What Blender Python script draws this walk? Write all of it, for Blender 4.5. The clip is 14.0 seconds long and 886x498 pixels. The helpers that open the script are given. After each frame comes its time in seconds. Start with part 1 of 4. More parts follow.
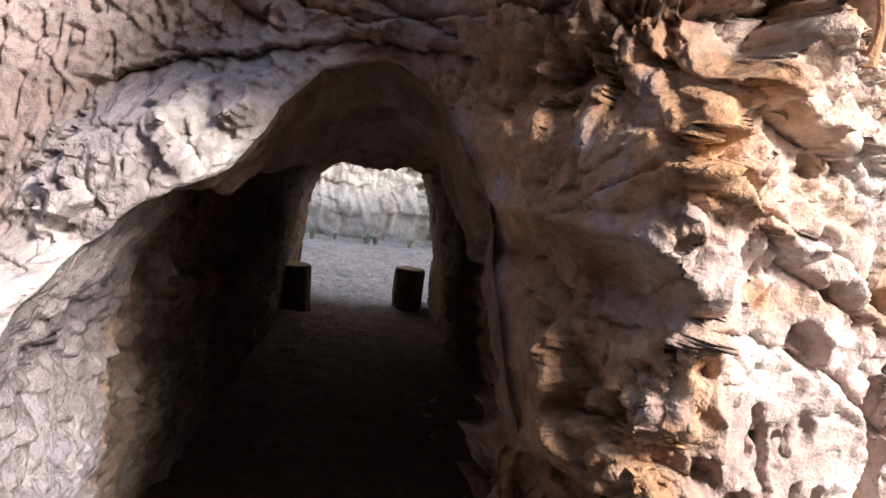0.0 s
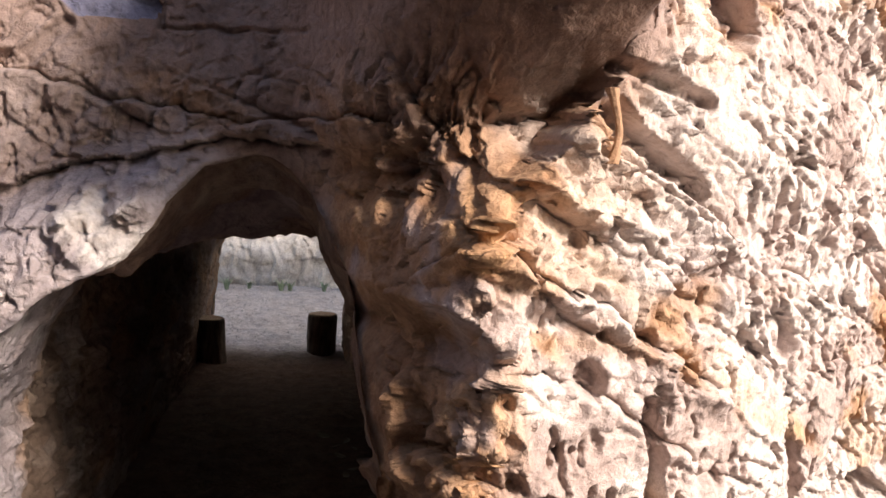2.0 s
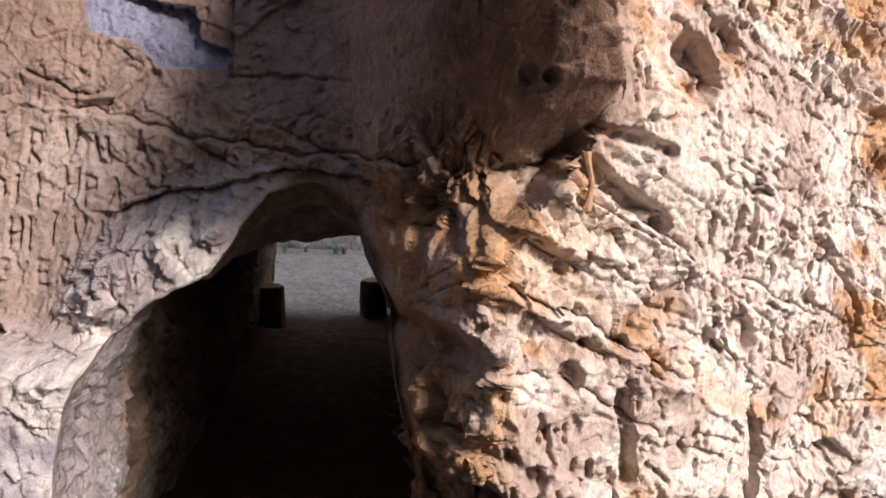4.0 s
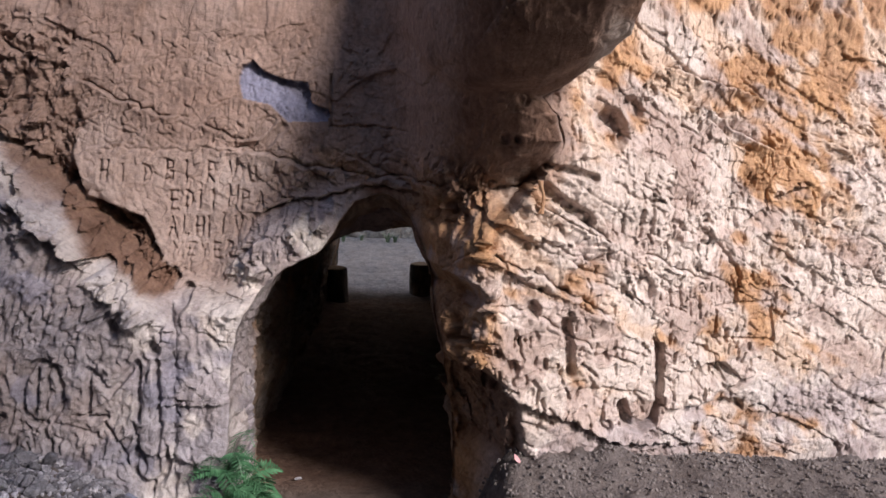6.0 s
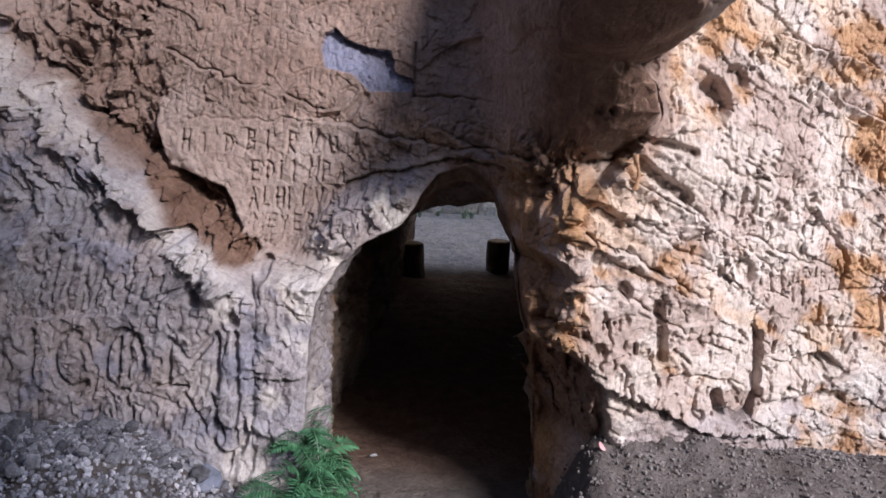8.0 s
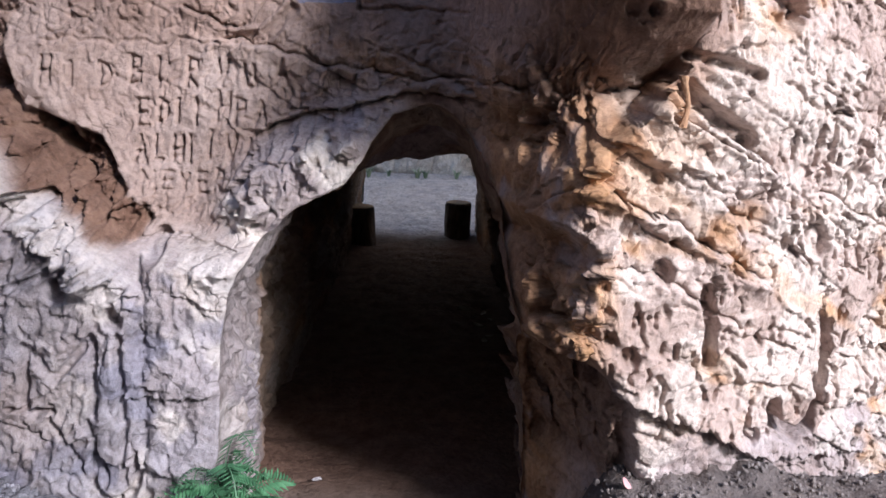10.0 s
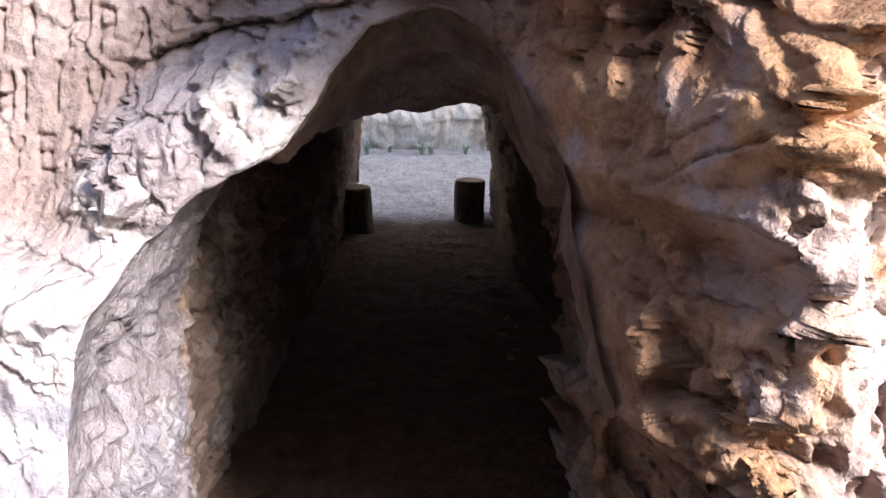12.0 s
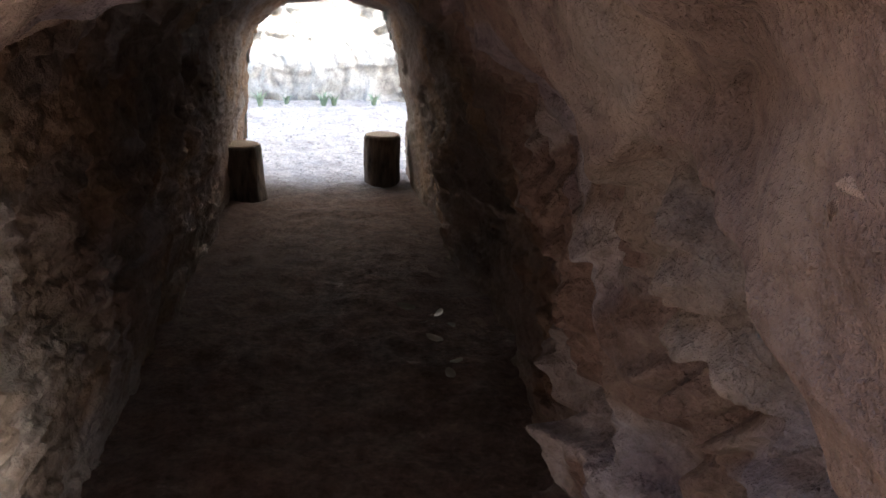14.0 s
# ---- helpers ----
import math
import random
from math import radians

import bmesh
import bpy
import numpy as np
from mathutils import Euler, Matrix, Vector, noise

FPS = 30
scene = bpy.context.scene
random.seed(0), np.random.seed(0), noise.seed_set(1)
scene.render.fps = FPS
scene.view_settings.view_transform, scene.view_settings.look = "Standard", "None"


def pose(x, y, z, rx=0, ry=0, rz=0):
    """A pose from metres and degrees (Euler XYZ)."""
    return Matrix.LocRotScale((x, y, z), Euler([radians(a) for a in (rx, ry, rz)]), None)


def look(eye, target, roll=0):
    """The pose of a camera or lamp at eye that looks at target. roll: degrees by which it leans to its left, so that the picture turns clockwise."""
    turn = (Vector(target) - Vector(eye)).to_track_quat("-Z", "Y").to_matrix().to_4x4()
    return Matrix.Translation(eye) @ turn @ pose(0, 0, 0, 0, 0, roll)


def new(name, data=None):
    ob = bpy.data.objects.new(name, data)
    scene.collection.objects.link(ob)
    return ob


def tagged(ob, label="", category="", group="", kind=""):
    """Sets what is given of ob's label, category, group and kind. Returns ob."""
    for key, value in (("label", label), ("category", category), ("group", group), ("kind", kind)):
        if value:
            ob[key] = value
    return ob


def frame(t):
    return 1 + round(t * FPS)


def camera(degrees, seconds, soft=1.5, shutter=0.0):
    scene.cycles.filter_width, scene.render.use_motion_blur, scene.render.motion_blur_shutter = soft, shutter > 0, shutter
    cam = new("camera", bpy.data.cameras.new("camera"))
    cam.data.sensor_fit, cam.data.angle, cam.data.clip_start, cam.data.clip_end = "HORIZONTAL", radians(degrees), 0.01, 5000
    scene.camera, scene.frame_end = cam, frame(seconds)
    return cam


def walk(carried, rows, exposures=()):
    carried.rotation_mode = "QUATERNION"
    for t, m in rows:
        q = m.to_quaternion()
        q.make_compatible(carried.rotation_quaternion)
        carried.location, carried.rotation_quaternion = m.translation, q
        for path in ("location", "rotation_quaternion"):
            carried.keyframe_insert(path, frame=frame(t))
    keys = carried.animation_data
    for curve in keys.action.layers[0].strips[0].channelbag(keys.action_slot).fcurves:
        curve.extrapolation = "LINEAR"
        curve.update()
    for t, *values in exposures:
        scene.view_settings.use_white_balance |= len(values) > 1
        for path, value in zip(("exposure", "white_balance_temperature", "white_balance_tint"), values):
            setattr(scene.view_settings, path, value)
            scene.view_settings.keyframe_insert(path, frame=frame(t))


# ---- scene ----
cam = camera(56.0, 14.0)
PATH = [
    (0, (0.349, -2.003, 1.663), (0.456, -0.023, 1.402), 6.8),
    (0.5, (0.349, -2.111, 1.725), (0.508, -0.135, 1.466), 4.9),
    (1, (0.361, -2.188, 1.745), (0.601, -0.216, 1.515), 5.1),
    (1.5, (0.422, -2.241, 1.774), (0.662, -0.267, 1.564), 4.4),
    (2, (0.462, -2.353, 1.794), (0.746, -0.38, 1.628), 3.4),
    (4.5, (0.494, -2.939, 2.087), (0.545, -0.965, 1.773), 1.7),
    (5, (0.474, -3.089, 2.108), (0.4, -1.118, 1.778), 1.8),
    (5.5, (0.54, -3.597, 2.16), (0.531, -1.63, 1.798), 2.1),
    (6, (0.501, -4.463, 2.272), (0.549, -2.489, 1.953), 2.1),
    (6.5, (0.505, -4.415, 2.272), (0.58, -2.443, 1.945), 2.1),
    (7, (0.485, -4.366, 2.264), (0.467, -2.396, 1.919), 1.8),
    (7.5, (0.472, -4.355, 2.262), (0.385, -2.39, 1.898), 2.0),
    (8, (0.448, -4.308, 2.237), (0.323, -2.348, 1.857), 2.4),
    (8.5, (0.47, -4.07, 2.237), (0.35, -2.117, 1.825), 1.9),
    (9, (0.451, -3.804, 2.19), (0.303, -1.867, 1.715), 2.5),
    (9.2, (0.413, -3.665, 2.162), (0.319, -1.729, 1.67), 3.3),
    (11.3, (0.314, -2.407, 1.864), (0.367, -0.452, 1.448), 1.2),
    (11.5, (0.325, -2.228, 1.843), (0.332, -0.283, 1.378), 1.2),
    (12, (0.311, -1.87, 1.792), (0.294, 0.062, 1.277), 0.9),
    (12.5, (0.255, -1.494, 1.744), (0.297, 0.427, 1.192), 0.7),
    (13, (0.262, -1.11, 1.695), (0.272, 0.794, 1.082), 1.0),
    (13.5, (0.252, -0.825, 1.64), (0.332, 1.08, 1.039), 1.4),
    (14, (0.274, -0.634, 1.56), (0.482, 1.259, 0.948), 1.6),
]
walk(cam, [(t, look(eye, target, roll)) for t, eye, target, roll in PATH],
     exposures=[(0.0, 1.2, 6450, 12), (2.2, 0.97, 7000, 13), (4.5, 0.48, 6650, 12), (6.0, 0.25, 6500, 13), (6.8, 0.22, 6400, 13), (8.0, 0.34, 5950, 11), (9.2, 0.5, 5850, 11), (11.3, 1.15, 5900, 11), (12.0, 1.58, 6000, 12), (12.5, 2.05, 6150, 12), (13.0, 2.6, 6350, 11), (13.5, 2.95, 6150, 6), (14.0, 3.0, 6150, 4)])

# ---- light: soft daylight from the open side of the rock shelter ----
world = bpy.data.worlds.new("world")
scene.world = world
world.use_nodes = True
wn = world.node_tree.nodes
sky = wn.new("ShaderNodeTexSky")
sky.sky_type, sky.sun_disc = "NISHITA", False
SUN_ELEV, SUN_AZ = 33.0, 140.0
sky.sun_elevation, sky.sun_rotation = radians(SUN_ELEV), radians(SUN_AZ)
world.node_tree.links.new(sky.outputs["Color"], wn["Background"].inputs["Color"])
wn["Background"].inputs["Strength"].default_value = 0.15
sun = new("sun", bpy.data.lights.new("sun", "SUN"))
sun.data.energy, sun.data.angle, sun.data.color = 4.4, radians(13), (1.0, 0.93, 0.88)
az, el = radians(SUN_AZ), radians(SUN_ELEV)
sun_from = Vector((math.sin(az) * math.cos(el), math.cos(az) * math.cos(el), math.sin(el)))
sun.matrix_world = look(sun_from * 30, (0, 0, 0))


# ---- noise on arrays ----
def rnd(ix, iy, s=0):
    h = (ix.astype(np.int64) * 374761393 + iy.astype(np.int64) * 668265263 + s * 982451653) & 0xFFFFFFFF
    h = ((h ^ (h >> 13)) * 1274126177) & 0xFFFFFFFF
    return ((h ^ (h >> 16)) & 0xFFFFFF) / float(0xFFFFFF)


def vnoise(x, y, s=0):
    ix, iy = np.floor(x), np.floor(y)
    fx, fy = x - ix, y - iy
    fx, fy = fx * fx * fx * (fx * (fx * 6 - 15) + 10), fy * fy * fy * (fy * (fy * 6 - 15) + 10)
    a, b, c, d = rnd(ix, iy, s), rnd(ix + 1, iy, s), rnd(ix, iy + 1, s), rnd(ix + 1, iy + 1, s)
    return ((a * (1 - fx) + b * fx) * (1 - fy) + (c * (1 - fx) + d * fx) * fy) * 2 - 1


def fbm(x, y, octaves=4, s=0, gain=0.5):
    total, amp = np.zeros_like(x), 1.0
    for k in range(octaves):
        c, sn = math.cos(0.6 * k + 0.3), math.sin(0.6 * k + 0.3)
        total += amp * vnoise((x * c - y * sn) * 2 ** k, (x * sn + y * c) * 2 ** k, s + 17 * k)
        amp *= gain
    return total


def facets(x, y, s=0, tilt=1.0):
    """Chipped rock: every cell of a Voronoi net is a small tilted face. Gives the height and the distance to the joint."""
    ix, iy = np.floor(x), np.floor(y)
    d1, d2 = np.full_like(x, 9.0), np.full_like(x, 9.0)
    h = np.zeros_like(x)
    for ox in (-1, 0, 1):
        for oy in (-1, 0, 1):
            cx, cy = ix + ox, iy + oy
            px, py = x - cx - rnd(cx, cy, s), y - cy - rnd(cx, cy, s + 1)
            d = np.hypot(px, py)
            near = d < d1
            d2 = np.where(near, d1, np.minimum(d2, d))
            d1 = np.where(near, d, d1)
            v = (rnd(cx, cy, s + 2) - 0.5) + tilt * ((rnd(cx, cy, s + 3) - 0.5) * 2 * px + (rnd(cx, cy, s + 4) - 0.5) * 2 * py)
            h = np.where(near, v, h)
    return h, d2 - d1


def step(a, b, v):
    t = np.clip((v - a) / (b - a), 0, 1)
    return t * t * (3 - 2 * t)


def blob(x, z, cx, cz, rx, rz, turn=0.0, soft=0.35):
    """1 inside a turned ellipse, 0 outside."""
    c, s = math.cos(radians(turn)), math.sin(radians(turn))
    u, v = ((x - cx) * c + (z - cz) * s) / rx, (-(x - cx) * s + (z - cz) * c) / rz
    return 1 - step(1 - soft, 1 + soft, np.hypot(u, v))


def inside(poly, x, z):
    hit = np.zeros(x.shape, bool)
    for (ax, az_), (bx, bz) in zip(poly, poly[1:] + poly[:1]):
        if az_ != bz:
            hit ^= ((az_ > z) != (bz > z)) & (x < (bx - ax) * (z - az_) / (bz - az_) + ax)
    return hit


# ---- materials ----
def material(name):
    m = bpy.data.materials.new(name)
    m.use_nodes = True
    return m, m.node_tree.nodes, m.node_tree.links, m.node_tree.nodes["Principled BSDF"]


def ramp(nodes, stops):
    r = nodes.new("ShaderNodeValToRGB")
    e = r.color_ramp.elements
    while len(e) < len(stops):
        e.new(0.5)
    for k, (p, c) in zip(e, stops):
        k.position, k.color = p, (*c, 1)
    return r


def tex(nodes, links, kind, scale, coord, **values):
    n = nodes.new("ShaderNodeTex" + kind)
    links.new(coord, n.inputs["Vector"])
    n.inputs["Scale"].default_value = scale
    for k, v in values.items():
        n.inputs[k].default_value = v
    return n


def mix(nodes, links, fac, a, b, mode="MIX"):
    n = nodes.new("ShaderNodeMix")
    n.data_type, n.blend_type = "RGBA", mode
    for sock, v in ((n.inputs[0], fac), (n.inputs[6], a), (n.inputs[7], b)):
        if hasattr(v, "links"):
            links.new(v, sock)
        else:
            sock.default_value = v if not isinstance(v, tuple) else (*v, 1)
    return n.outputs[2]


def rock_material(name, masks=False, base=((0.28, 0.205, 0.18), (0.44, 0.345, 0.31), (0.54, 0.455, 0.425)), bump=0.5, rough=0.92):
    m, n, l, p = material(name)
    co = n.new("ShaderNodeTexCoord").outputs["Object"]
    big = tex(n, l, "Noise", 2.3, co, Detail=6.0, Roughness=0.6)
    fine = tex(n, l, "Noise", 38.0, co, Detail=5.0, Roughness=0.65)
    grit = tex(n, l, "Noise", 160.0, co, Detail=3.0)
    r = ramp(n, [(0.25, base[0]), (0.5, base[1]), (0.75, base[2])])
    l.new(big.outputs["Fac"], r.inputs["Fac"])
    col = r.outputs["Color"]
    if masks:
        for key, c1, c2 in (("grey", (0.19, 0.172, 0.192), (0.42, 0.39, 0.425)), ("rust", (0.30, 0.145, 0.065), (0.55, 0.33, 0.17)),
                            ("umber_and_shade", (0.11, 0.06, 0.042), (0.245, 0.15, 0.11)), ("slate", (0.13, 0.13, 0.19), (0.27, 0.27, 0.36)),
                            ("pale", (0.62, 0.55, 0.50), (0.78, 0.72, 0.68))):
            a = n.new("ShaderNodeAttribute")
            a.attribute_name = key
            rr = ramp(n, [(0.3, c1), (0.7, c2)])
            l.new(tex(n, l, "Noise", 9.0, co, Detail=6.0, Roughness=0.7).outputs["Fac"], rr.inputs["Fac"])
            col = mix(n, l, a.outputs["Fac"], col, rr.outputs["Color"])
    speck = ramp(n, [(0.3, (0.62, 0.6, 0.58)), (0.5, (1, 1, 1)), (0.72, (1.22, 1.2, 1.17))])
    l.new(fine.outputs["Fac"], speck.inputs["Fac"])
    col = mix(n, l, 0.75, col, speck.outputs["Color"], "MULTIPLY")
    stain = ramp(n, [(0.32, (0.62, 0.55, 0.50)), (0.5, (1, 1, 1)), (0.7, (1.12, 1.12, 1.13))])
    l.new(tex(n, l, "Noise", 6.0, co, Detail=8.0, Roughness=0.75).outputs["Fac"], stain.inputs["Fac"])
    col = mix(n, l, 0.6, col, stain.outputs["Color"], "MULTIPLY")
    # hairline fractures with dirt in them, broken up so that no net closes
    bend = n.new("ShaderNodeVectorMath")
    bend.operation = "MULTIPLY_ADD"
    l.new(tex(n, l, "Noise", 5.0, co, Detail=4.0).outputs["Color"], bend.inputs[0])
    bend.inputs[1].default_value = (0.22, 0.22, 0.22)
    l.new(co, bend.inputs[2])
    net = tex(n, l, "Voronoi", 4.2, bend.outputs["Vector"])
    net.feature = "DISTANCE_TO_EDGE"
    gap = n.new("ShaderNodeMapRange")
    gap.inputs["From Max"].default_value, gap.inputs["To Min"].default_value, gap.inputs["To Max"].default_value = 0.03, 1.0, 0.0
    l.new(net.outputs["Distance"], gap.inputs["Value"])
    some = ramp(n, [(0.50, (0, 0, 0)), (0.60, (1, 1, 1))])
    l.new(tex(n, l, "Noise", 3.1, co, Detail=3.0).outputs["Fac"], some.inputs["Fac"])
    fracture = n.new("ShaderNodeMath")
    fracture.operation = "MULTIPLY"
    l.new(gap.outputs["Result"], fracture.inputs[0])
    l.new(some.outputs["Color"], fracture.inputs[1])
    dirt = n.new("ShaderNodeMath")
    dirt.operation = "MULTIPLY"
    dirt.inputs[1].default_value = 0.3 if masks else 0.12
    l.new(fracture.outputs["Value"], dirt.inputs[0])
    col = mix(n, l, dirt.outputs["Value"], col, (0.06, 0.04, 0.03))
    l.new(col, p.inputs["Base Color"])
    p.inputs["Roughness"].default_value = rough
    p.inputs["Specular IOR Level"].default_value = 0.25
    bf = n.new("ShaderNodeBump")
    bf.inputs["Strength"].default_value, bf.inputs["Distance"].default_value = 0.45, 0.012
    bf.invert = True
    l.new(fracture.outputs["Value"], bf.inputs["Height"])
    crease = n.new("ShaderNodeTexNoise")
    crease.noise_type = "RIDGED_MULTIFRACTAL"
    l.new(co, crease.inputs["Vector"])
    crease.inputs["Scale"].default_value, crease.inputs["Detail"].default_value = 13.0, 8.0
    b0 = n.new("ShaderNodeBump")
    b0.inputs["Strength"].default_value, b0.inputs["Distance"].default_value = 0.55 * bump, 0.02
    b0.invert = True
    l.new(bf.outputs["Normal"], b0.inputs["Normal"])
    l.new(crease.outputs["Fac"], b0.inputs["Height"])
    b1, b2 = n.new("ShaderNodeBump"), n.new("ShaderNodeBump")
    l.new(b0.outputs["Normal"], b1.inputs["Normal"])
    b1.inputs["Strength"].default_value, b1.inputs["Distance"].default_value = bump, 0.02
    b2.inputs["Strength"].default_value, b2.inputs["Distance"].default_value = bump, 0.004
    l.new(fine.outputs["Fac"], b1.inputs["Height"])
    l.new(grit.outputs["Fac"], b2.inputs["Height"])
    l.new(b1.outputs["Normal"], b2.inputs["Normal"])
    l.new(b2.outputs["Normal"], p.inputs["Normal"])
    return m


ROCK = rock_material("sandstone", masks=True, bump=0.62)
# darker copy of the sandstone, with the tunnel's shade in its base colour
TUNNEL = rock_material("tunnel_sandstone_shaded", masks=True, base=((0.15, 0.10, 0.075), (0.26, 0.185, 0.14), (0.36, 0.275, 0.22)), bump=1.05)
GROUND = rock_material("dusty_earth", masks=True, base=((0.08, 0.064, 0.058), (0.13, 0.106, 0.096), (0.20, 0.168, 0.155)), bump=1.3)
# lighter copy of the sandstone; the courtyard's strong daylight is in its colour
COURT = rock_material("quarried_sandstone_lit", base=((0.46, 0.42, 0.37), (0.62, 0.585, 0.54), (0.72, 0.70, 0.66)), bump=0.6)


# ---- meshes ----
def sheet(name, X, Y, Z, mat, keep=None, masks=None, smooth=True):
    """A mesh over a grid of points; keep: which cells stay."""
    rows, cols = X.shape
    i = np.arange(rows * cols).reshape(rows, cols)
    quads = np.stack([i[:-1, :-1], i[:-1, 1:], i[1:, 1:], i[1:, :-1]], -1)
    quads = quads[keep] if keep is not None else quads.reshape(-1, 4)
    used = np.zeros(rows * cols, bool)
    used[quads.ravel()] = True
    index = np.cumsum(used) - 1
    quads = index[quads]
    co = np.stack([X, Y, Z], -1).reshape(-1, 3)[used]
    me = bpy.data.meshes.new(name)
    me.vertices.add(len(co))
    me.vertices.foreach_set("co", co.astype(np.float32).ravel())
    me.loops.add(quads.size)
    me.loops.foreach_set("vertex_index", quads.astype(np.int32).ravel())
    me.polygons.add(len(quads))
    me.polygons.foreach_set("loop_start", np.arange(0, quads.size, 4, dtype=np.int32))
    me.polygons.foreach_set("use_smooth", np.full(len(quads), smooth))
    for key, v in (masks or {}).items():
        at = me.attributes.new(key, "FLOAT", "POINT")
        at.data.foreach_set("value", np.clip(v, 0, 1).reshape(-1)[used].astype(np.float32))
    me.update(calc_edges=True)
    me.validate()
    me.materials.append(mat)
    return new(name, me)


def part(name, bm, mat, parent=None, label=""):
    me = bpy.data.meshes.new(name)
    bm.to_mesh(me)
    bm.free()
    me.materials.append(mat)
    ob = new(name, me)
    if parent is not None:
        ob.parent = parent
    if label:
        tagged(ob, label=label)
    return ob


# outline of the tunnel mouth, from the foot of the left jamb over the lintel to the foot of the right jamb
MOUTH = [(-0.49, -0.15), (-0.49, 0.3), (-0.47, 0.75), (-0.45, 1.05), (-0.40, 1.22), (-0.33, 1.35), (-0.22, 1.45), (-0.06, 1.53), (0.03, 1.62), (0.07, 1.71),
         (0.12, 1.79), (0.26, 1.83), (0.37, 1.79), (0.42, 1.73), (0.46, 1.65), (0.52, 1.55), (0.54, 1.45), (0.57, 1.3), (0.61, 1.1), (0.66, 0.8), (0.70, 0.5), (0.74, -0.15)]


def along(points, n):
    """n points at even steps along a broken line."""
    p = np.array(points)
    d = np.r_[0, np.cumsum(np.hypot(*np.diff(p, axis=0).T))]
    s = np.linspace(0, d[-1], n)
    return np.stack([np.interp(s, d, p[:, 0]), np.interp(s, d, p[:, 1])], -1)


N = 640
front = along(MOUTH, N)
edge_s = np.linspace(0, 40, N)
front[:, 0] += 0.010 * fbm(edge_s * 0.8, edge_s * 0 + 3.3, 4, 61)
front[:, 1] += 0.010 * fbm(edge_s * 0.8, edge_s * 0 + 9.1, 4, 62) * step(0.2, 0.6, front[:, 1])
OUTLINE = [tuple(p) for p in front]


def ridge_line(x):
    """Height of the pale diagonal ridge that borders the lower left buttress."""
    return 1.25 + (-0.78 - x) * 0.745


def right_profile(x):
    q = np.minimum(x, 2.2) - 0.75
    return -0.80 + 0.35 * q + 0.16 * q ** 2 + 0.42 * np.maximum(x - 2.2, 0)


def wall_depth(x, z, boulders=1.0):
    """y of the rock face at (x, z), without fine relief."""
    left = np.where(z > 1.3, 0.27 * (z - 1.5), -0.054 + 0.1 * (z - 1.3))
    below = ridge_line(x) - z
    left = left - 0.26 * np.maximum(step(-0.10, 0.12, below) * step(-0.45, -0.8, x), step(1.36, 1.22, z) * step(-0.9, -0.7, x))
    left = left - 0.19 * blob(x, z, -0.16, 1.56, 0.36, 0.17, 32, 0.6)
    corner_x = np.interp(z, [0.5, 1.0, 1.12, 1.25, 1.44, 1.55, 1.74, 1.85], [0.95, 0.90, 0.80, 0.75, 0.81, 0.735, 0.77, 0.82]) + 0.025 * fbm(z * 9, z * 0 + 2.0, 3, 88)
    right = right_profile(np.maximum(x, corner_x)) - 0.03 + 2.1 * np.maximum(corner_x - x, 0)
    right = right + 0.22 * np.maximum(z - 1.9, 0) + 0.26 * step(1.15, 0.35, z) * step(1.3, 0.7, x) + 0.05 * step(0.9, 0.5, z)
    w = step(0.35, 0.62, x + 0.10 * (z - 1.5))
    y = left * (1 - w) + right * w
    # brow over the mouth, the boulder above it and the larger one on top
    edge = np.interp(z, [1.80, 1.89, 2.02, 2.09, 2.17, 2.29, 2.365, 2.41, 2.54, 2.66, 3.2], [0.83, 0.94, 1.03, 1.065, 1.095, 1.05, 0.99, 1.08, 1.24, 1.27, 1.48])
    over = boulders * step(0.15, 0.85, x) * step(1.74, 2.0, z + 0.12 * np.maximum(0.9 - x, 0)) * step(0.02, -0.02, x - edge)
    roll = np.sqrt(np.clip((edge - x) / 0.16, 0, 1))     # the boulder rounds off towards its edge
    lump = -0.42 - 0.95 * np.clip(z - 1.90, -0.2, 0.95) + 1.6 * np.clip(z - 2.85, 0, 0.6) - 0.34 * np.clip(x - 0.60, 0, 0.5) * step(1.84, 2.1, z) + 0.14 * (1 - roll)
    y = y * (1 - over) + over * lump
    low = np.interp(x, [0.38, 0.46, 0.58, 0.68, 0.95, 1.22], [2.66, 2.49, 2.39, 2.36, 2.38, 2.54])
    big = boulders * step(0.0, 0.05, z - low) * step(0.02, -0.02, x - edge) * step(0.30, 0.42, x)
    return y - big * (0.07 + 0.11 * np.sqrt(np.clip((z - low) / 0.2, 0, 1)))


xs = np.r_[np.arange(-3.6, -2.3, 0.022), np.arange(-2.3, 0.5, 0.006), np.arange(0.5, 0.9, 0.0032), np.arange(0.9, 2.6, 0.0046), np.arange(2.6, 3.4, 0.0065), np.arange(3.4, 5.4, 0.022)]
zs = np.r_[np.arange(-0.2, 0.3, 0.022), np.arange(0.3, 2.75, 0.0054), np.arange(2.75, 4.3, 0.022)]
X, Z = np.meshgrid(xs, zs)
Y = wall_depth(X, Z)
Y0, X0 = Y.copy(), X.copy()
slope_x, slope_z = np.gradient(Y, axis=1) / np.gradient(X, axis=1), np.gradient(Y, axis=0) / np.gradient(Z, axis=0)
run = np.cumsum(np.hypot(np.gradient(X, axis=1), np.gradient(wall_depth(X, Z, 0.0), axis=1)), axis=1)
at_left, at_right = int(np.searchsorted(xs, 0.2)), int(np.searchsorted(xs, 1.3))
half = step(0.30, 0.62, X)
XA = (run - run[:, [at_left]] + 0.2) * (1 - half) + (run - run[:, [at_right]] + 1.9) * half     # length along the face, so that steep flanks keep their grain
